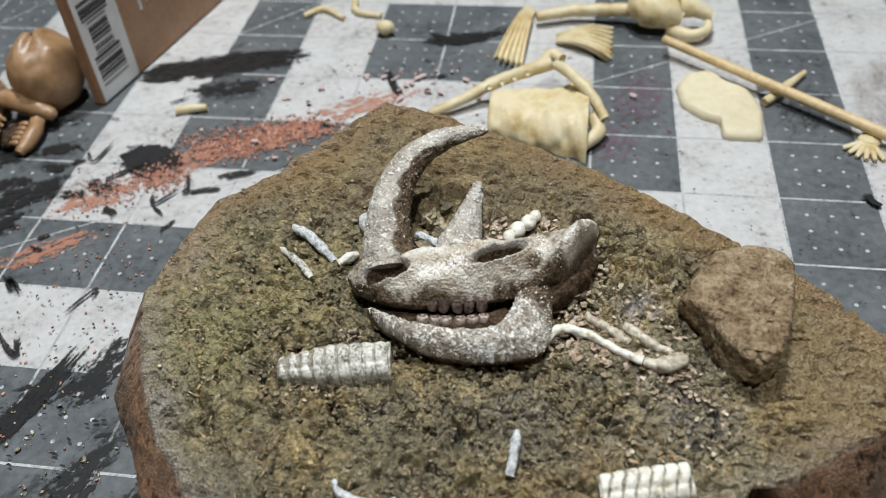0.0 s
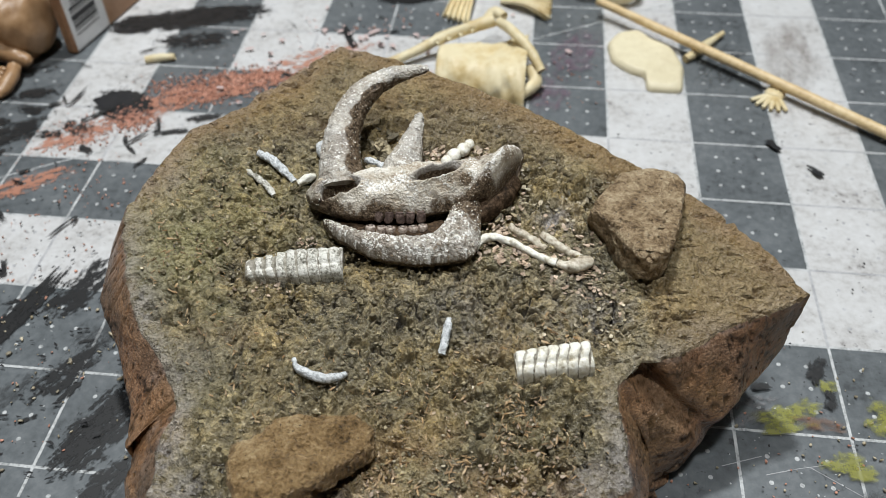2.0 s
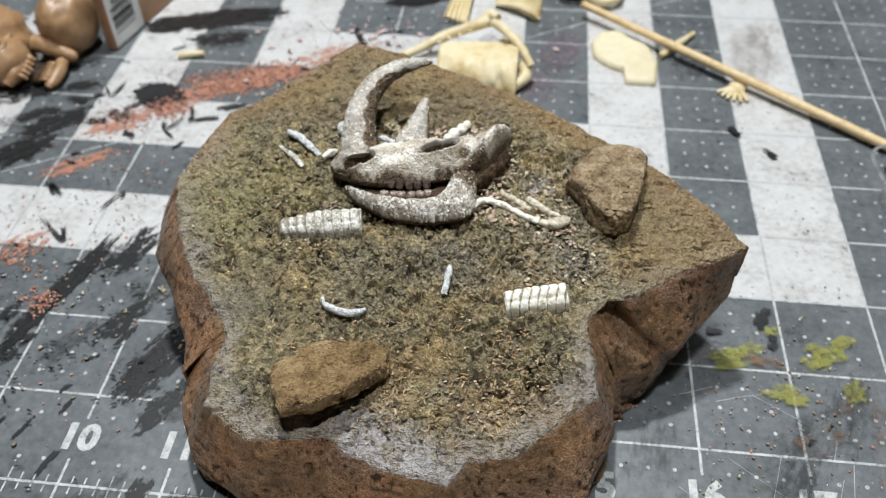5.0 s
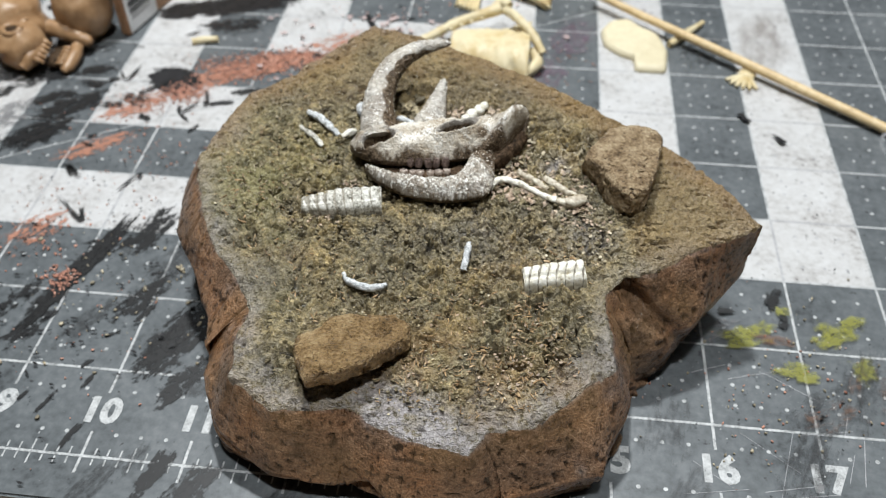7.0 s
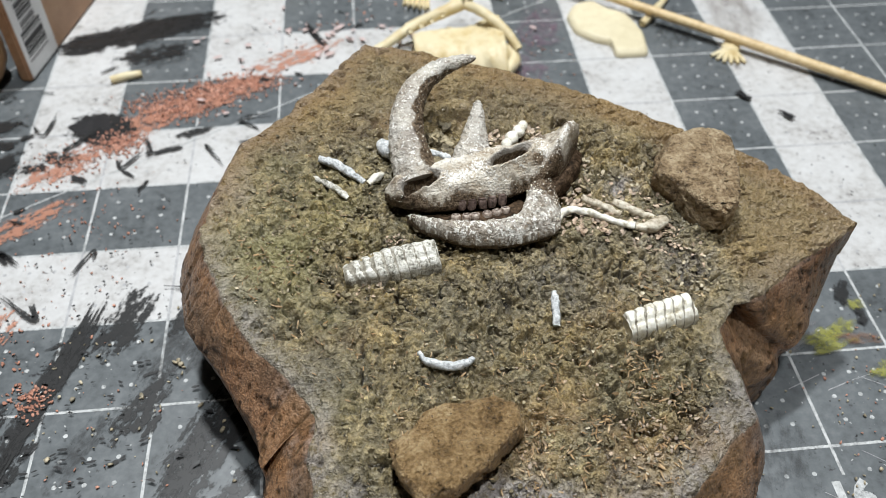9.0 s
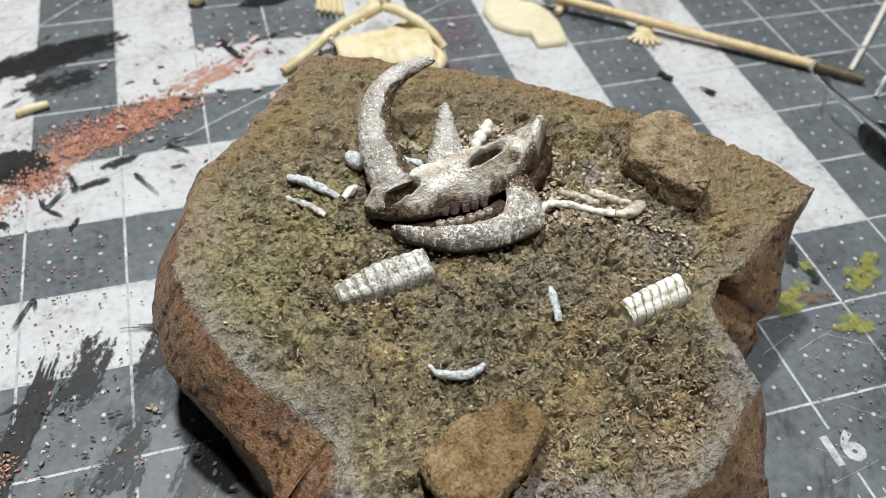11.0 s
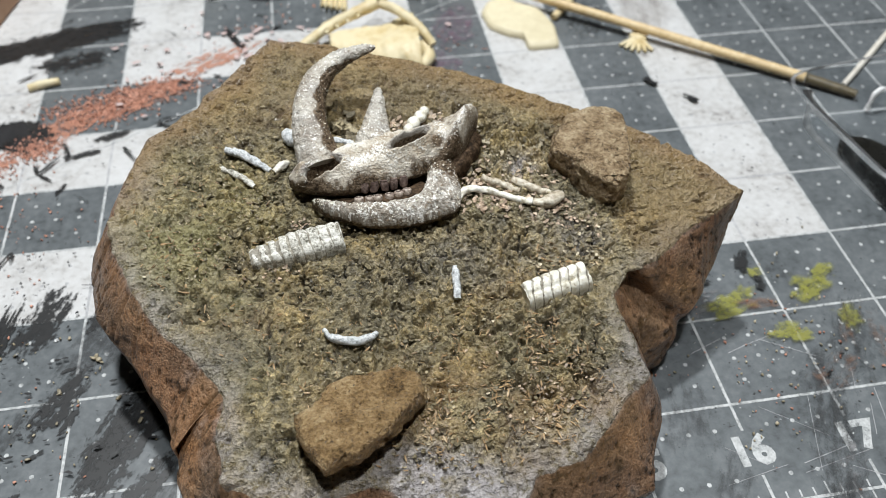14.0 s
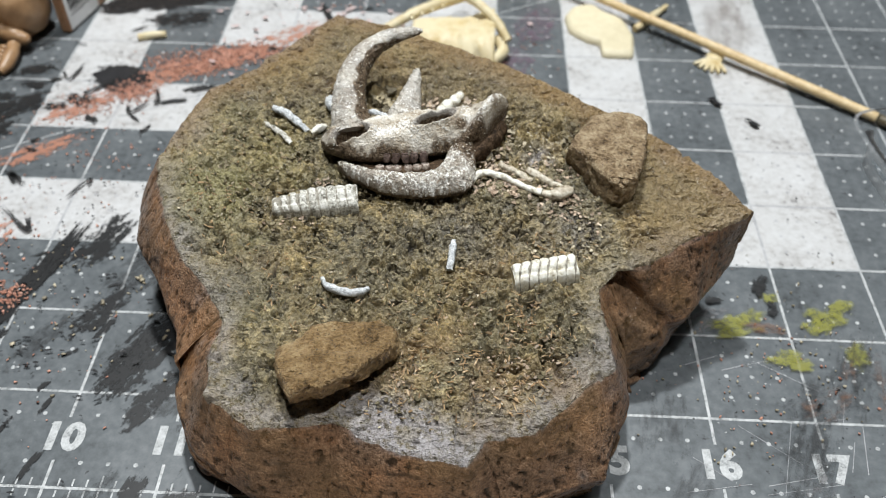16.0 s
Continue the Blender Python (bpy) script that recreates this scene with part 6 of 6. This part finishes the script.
tagged(put("yellow_peg", *rod([(*mat_xy(8.82, 7.03), 0.0014, 1.3), (*mat_xy(9.0, 7.09), 0.0015, 1.4), (*mat_xy(9.2, 7.14), 0.0014, 1.2)], 10, 12, 0.1, 31), TAN_PLASTIC), "small yellowish peg lying on the mat", "peg")
tagged(put("yellow_bead", *rod([(*mat_xy(11.02, 9.1), 0.002, 1.0), (*mat_xy(11.08, 9.1), 0.0028, 2.6), (*mat_xy(11.18, 9.1), 0.0028, 2.6), (*mat_xy(11.24, 9.1), 0.002, 1.0)], 14, 14, 0.05, 32), TAN_PLASTIC), "small round yellow bead on the mat", "bead")
tagged(put("curved_scrap", *rod([(*mat_xy(9.84, 9.5), 0.0012, 1.0), (*mat_xy(10.1, 9.7), 0.0014, 1.2), (*mat_xy(10.45, 9.45), 0.0012, 1.0)], 10, 24, 0.08, 33), TAN_PLASTIC), "thin curved tan plastic scrap", "scrap", "plastic scraps")
tagged(put("curved_scrap", *rod([(*mat_xy(10.5, 10.0), 0.0012, 1.2), (*mat_xy(10.6, 9.65), 0.0014, 1.3), (*mat_xy(10.98, 9.55), 0.0012, 1.0)], 10, 24, 0.08, 34), TAN_PLASTIC), "thin curved tan plastic scrap", "scrap", "plastic scraps")

# ---- kraft box with its label, and the toy skull beside it ----
carton = thing("toy_box", "brown card box with a white barcode label", "box")
px, py = mat_xy(7.8, 7.13)
carton.matrix_basis = pose(px, py, 0.0003, 0, 0, -13)
BOX_W, BOX_L, BOX_H = 0.004, 0.12, 0.06
body = part("body", block(-BOX_W / 2, BOX_L / 2, BOX_H / 2, BOX_W, BOX_L, BOX_H, 0.0006), CARD, carton)
label_sheet = part("label", block(0.00012, 0.0104, 0.0272, 0.0002, 0.0184, 0.053), PAPER, carton, "white barcode label")
gb = rnd(14)
for k in range(22):
    w = gb.choice((0.0004, 0.0006, 0.0011))
    zz = 0.006 + k * 0.0013 + (0.0004 if k % 5 else 0)
    wide = 0.0125 if k < 8 or k > 16 else 0.009
    part("print_bar", block(0.00026, 0.0094, zz, 0.0001, wide, w), INK, label_sheet)
for k in range(5):
    part("print_bar", block(0.00012, 0.03 + 0.004 * k, 0.034, 0.0002, 0.0012, 0.03 - 0.003 * k), PAPER, body)


def ball(x, y, z, rx, ry, rz, seed, rough=0.05, nu=36, nv=28):
    u, v = np.linspace(0, 2 * np.pi, nu, endpoint=False), np.linspace(0.02, math.pi - 0.02, nv)
    d = 1 + rough * vnoise(np.cos(u)[None] * np.sin(v)[:, None] * 3 + 7, np.cos(v)[:, None] * 3 + np.sin(u)[None], 0.9, seed)
    p = np.stack([x + rx * d * np.sin(v)[:, None] * np.cos(u)[None], y + ry * d * np.sin(v)[:, None] * np.sin(u)[None], z + rz * d * np.cos(v)[:, None]], -1)
    return p.reshape(-1, 3) * MM, [f[::-1] for f in grid_faces(nv, nu, True)] + [tuple(range(nu)), tuple((nv - 1) * nu + k for k in range(nu))[::-1]]


pieces = [ball(-148, 106, 13, 10, 13, 13, 1, 0.08), ball(-174, 93, 11, 15, 14, 12.5, 2, 0.08), ball(-163.5, 82.5, 8.5, 8.5, 9.5, 8.5, 3, 0.1),
          tube([(-160, 73.5, 4.5, 2.0), (-158.4, 77, 6.5, 3.0), (-157.6, 81.5, 8, 3.2), (-157.8, 86.5, 9, 2.8)], 30, 16, 0.25, 3, 1, 41),
          tube([(-146.6, 76.5, 2.0, 1.4), (-145.6, 80, 3, 2.3), (-145.2, 85, 4, 2.4), (-146, 89.5, 5, 2.2)], 30, 16, 0.25, 3, 1, 44),
          tube([(-158, 95, 8.5, 3.6), (-153, 94.5, 8, 3.4), (-147.5, 93.5, 6.5, 3.0), (-143, 93, 5, 2.2), (-141.5, 92.8, 4.4, 0.9)], 34, 18, 0.25, 3, 1, 43),
          tube([(-177, 70, 4, 4.4), (-171, 63, 4.5, 5), (-167, 53, 4, 4.2), (-168, 45, 3, 2.4)], 30, 16, 0.3, 4, 1, 42)]
for k in range(5):
    pieces.append(tube([(-156.4, 76.2 + 2.1 * k, 7.2 + 0.6 * k, 0.8), (-154.8, 76.2 + 2.1 * k, 6.8 + 0.6 * k, 1.05), (-153.0, 76.4 + 2.1 * k, 5.6 + 0.6 * k, 0.5)], 10, 10, 0, 1, 1, k))
    pieces.append(tube([(-146.4, 78.2 + 1.9 * k, 4.4 + 0.4 * k, 0.75), (-147.9, 78.2 + 1.9 * k, 4.6 + 0.4 * k, 0.95), (-149.6, 78.3 + 1.9 * k, 4.4 + 0.4 * k, 0.45)], 10, 10, 0, 1, 1, k))
for ex, ey, ez in ((-165.4, 88.2, 15.4), (-163.4, 80.8, 16.2)):
    q = np.linspace(0, 2 * np.pi, 17)
    pieces.append(tube([(ex + 3.3 * math.cos(a), ey + 2.7 * math.sin(a), ez + 0.25 * math.sin(a) + 0.15 * math.cos(2 * a), 0.95) for a in q], 60, 12, 0.1, 2, 1, 4))
whole, whole_faces = joined(pieces)
# dark balls over the sockets and mouth stand in for their shade
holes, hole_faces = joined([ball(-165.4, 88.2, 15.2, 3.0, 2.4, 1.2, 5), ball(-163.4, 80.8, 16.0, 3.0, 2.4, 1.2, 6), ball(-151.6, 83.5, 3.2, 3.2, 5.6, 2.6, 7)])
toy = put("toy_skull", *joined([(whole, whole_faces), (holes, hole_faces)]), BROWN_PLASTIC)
toy.data.materials.append(HOLLOW_SHADE)
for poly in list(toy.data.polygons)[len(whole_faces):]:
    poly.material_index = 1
tagged(toy, "brown plastic toy skull with bared teeth", "toy")

# ---- clear tray with black paint ----
tray = thing("plastic_tray", "clear plastic blister tray holding a pool of black paint", "tray")


def tray_ring(fx, fy, cy, z):
    """A rounded rectangle, in mm: half width, half depth, its middle and its height."""
    q = np.linspace(0, 2 * np.pi, 96, endpoint=False)
    return np.c_[np.sign(np.cos(q)) * np.abs(np.cos(q)) ** 0.28 * fx, np.sign(np.sin(q)) * np.abs(np.sin(q)) ** 0.28 * fy + cy, np.full(96, z)]


def open_tray():
    """A clear blister: a shallow well with sloping walls under a wide flat flange."""
    prof = [(24.5, 22.5, 0, 0.4), (25.5, 23.5, 0, 0.2), (26, 24, 0, 0.8), (26.6, 24.6, 0, 7), (27.2, 25.2, 0, 12), (28, 26, 0.5, 12.6), (30, 29.5, 1.5, 12.8), (30.4, 30, 1.5, 13.5),
            (29.6, 29, 1.5, 13.5), (27.8, 25.8, 0.5, 13.1), (26.6, 24.6, 0, 12), (26, 24, 0, 7), (25.2, 23.2, 0, 1.4), (24.5, 22.5, 0, 0.9)]
    faces = grid_faces(len(prof), 96, True)
    k = len(prof) - 1
    faces += [tuple(range(96)), tuple(k * 96 + j for j in range(96))[::-1]]
    return np.vstack([tray_ring(*row) for row in prof]) * MM, faces


tray.matrix_basis = pose(0.1683, 0.0295, 0.0003, 0, 0, 8.6)
dish = put("dish", *open_tray(), CLEAR, tray)
dish.visible_shadow = False
put("rim", np.vstack([tray_ring(30.5, 30.1, 1.5, 12.9), tray_ring(30.6, 30.2, 1.5, 13.6), tray_ring(29.7, 29.2, 1.5, 13.6)]) * MM, grid_faces(3, 96, True), FROST, tray, "milky rolled rim").visible_shadow = False


def puddle(outline, height):
    rows, s = closed_resample(outline, 90)
    o = rows[:, :2]
    for _ in range(4):
        o = 0.5 * o + 0.25 * (np.roll(o, 1, 0) + np.roll(o, -1, 0))
    o = o + 0.35 * np.stack([vnoise(s, 0 * s, 4, 3), vnoise(s, 0 * s, 4, 4)], 1)
    c = o.mean(0)
    rings = [np.c_[c + (o - c) * r, np.full(90, z)] for r, z in ((1.0, 1.0), (0.995, 1.0 + height * 0.7), (0.96, 1.0 + height), (0.001, 1.0 + height))]
    return np.vstack(rings) * MM, grid_faces(4, 90, True)


put("paint_pool", *puddle([(-24.8, 0), (-22, 7), (-17, 10.5), (-11, 9), (-7, 3), (-4, -4), (0.5, -8), (5, -7.5), (9, -9), (10.5, -14), (8, -20), (0, -22.3), (-12, -22.6), (-24, -22.4)], 0.5), WET_PAINT, tray, "black wet paint")
put("paint_drop", *puddle([(4, 10), (6, 13.5), (9, 12.5), (11, 8), (11.5, 6.5), (8, 7.5)], 0.4), WET_PAINT, tray, "black wet paint")
wallpaint = np.array([(-25.0 - 0.09 * (z - 1), y, z) for y in np.linspace(-22, 1, 20) for z in (1.0, 11.5 - 0.01 * (y + 12) ** 2)])
put("paint_film", wallpaint * MM, [(2 * k, 2 * k + 2, 2 * k + 3, 2 * k + 1) for k in range(19)], WET_PAINT, tray, "black paint smeared on the wall")
put("white_glob", *rod([(0.0, 0.0205, 0.001, 0.9), (0.0, 0.0206, 0.0045, 0.75), (0.001, 0.021, 0.0068, 0.9), (0.004, 0.0215, 0.0075, 0.8), (0.006, 0.0215, 0.007, 0.4)], 12, 24, 0.2, 51), PAPER, tray, "white paint string")

# ---- paint bottle ----
bottle = thing("paint_bottle", "black plastic paint bottle with a pale label", "bottle")
bottle.matrix_basis = pose(*mat_xy(22.1, 6.5), 0.0003, 0, 0, 0)


def turned(prof, n=64, a0=0.0, a1=2 * math.pi):
    """A lathe shape from rows of (radius, height) in mm."""
    closed = abs(a1 - a0 - 2 * math.pi) < 1e-6
    q = np.linspace(a0, a1, n, endpoint=not closed)
    v = np.vstack([np.c_[r * np.cos(q), r * np.sin(q), np.full(n, z)] for r, z in prof])
    return v * MM, [f[::-1] for f in grid_faces(len(prof), n, closed)]


put("bottle_body", *turned([(0.1, 0), (15.2, 0), (16.2, 0.8), (16.4, 2), (16.4, 4.4), (15.4, 5.2), (15.4, 46), (14.6, 50), (9, 54), (8.5, 56), (8.5, 62), (0.1, 62)]), BOTTLE, bottle)
put("base_ring", *turned([(16.45, 2.2), (16.55, 2.4), (16.55, 4.2), (16.45, 4.4)]), BOTTLE_RIM, bottle, "grey-green base ring")
sticker = put("label", *turned([(15.45, 9), (15.52, 9.2), (15.52, 36), (15.45, 36.2)], 40, radians(192), radians(262)), PAPER, bottle, "pale grey paper label")
sticker2 = put("label", *turned([(15.45, 9), (15.52, 9.2), (15.52, 36), (15.45, 36.2)], 30, radians(292), radians(335)), PAPER, bottle, "pale grey paper label")
for k in range(6):
    put("print_bar", *turned([(15.56, 13 + 3.2 * k), (15.58, 13.2 + 3.2 * k), (15.58, 14.2 + 3.2 * k), (15.56, 14.4 + 3.2 * k)], 16, radians(204 + 3 * (k % 2)), radians(248 - 5 * (k % 3))), INK, sticker)
put("cap", *turned([(0.1, 80), (8, 80), (9.5, 78), (10.5, 62.5), (10.5, 61), (0.1, 61)], 40), BOTTLE, bottle)
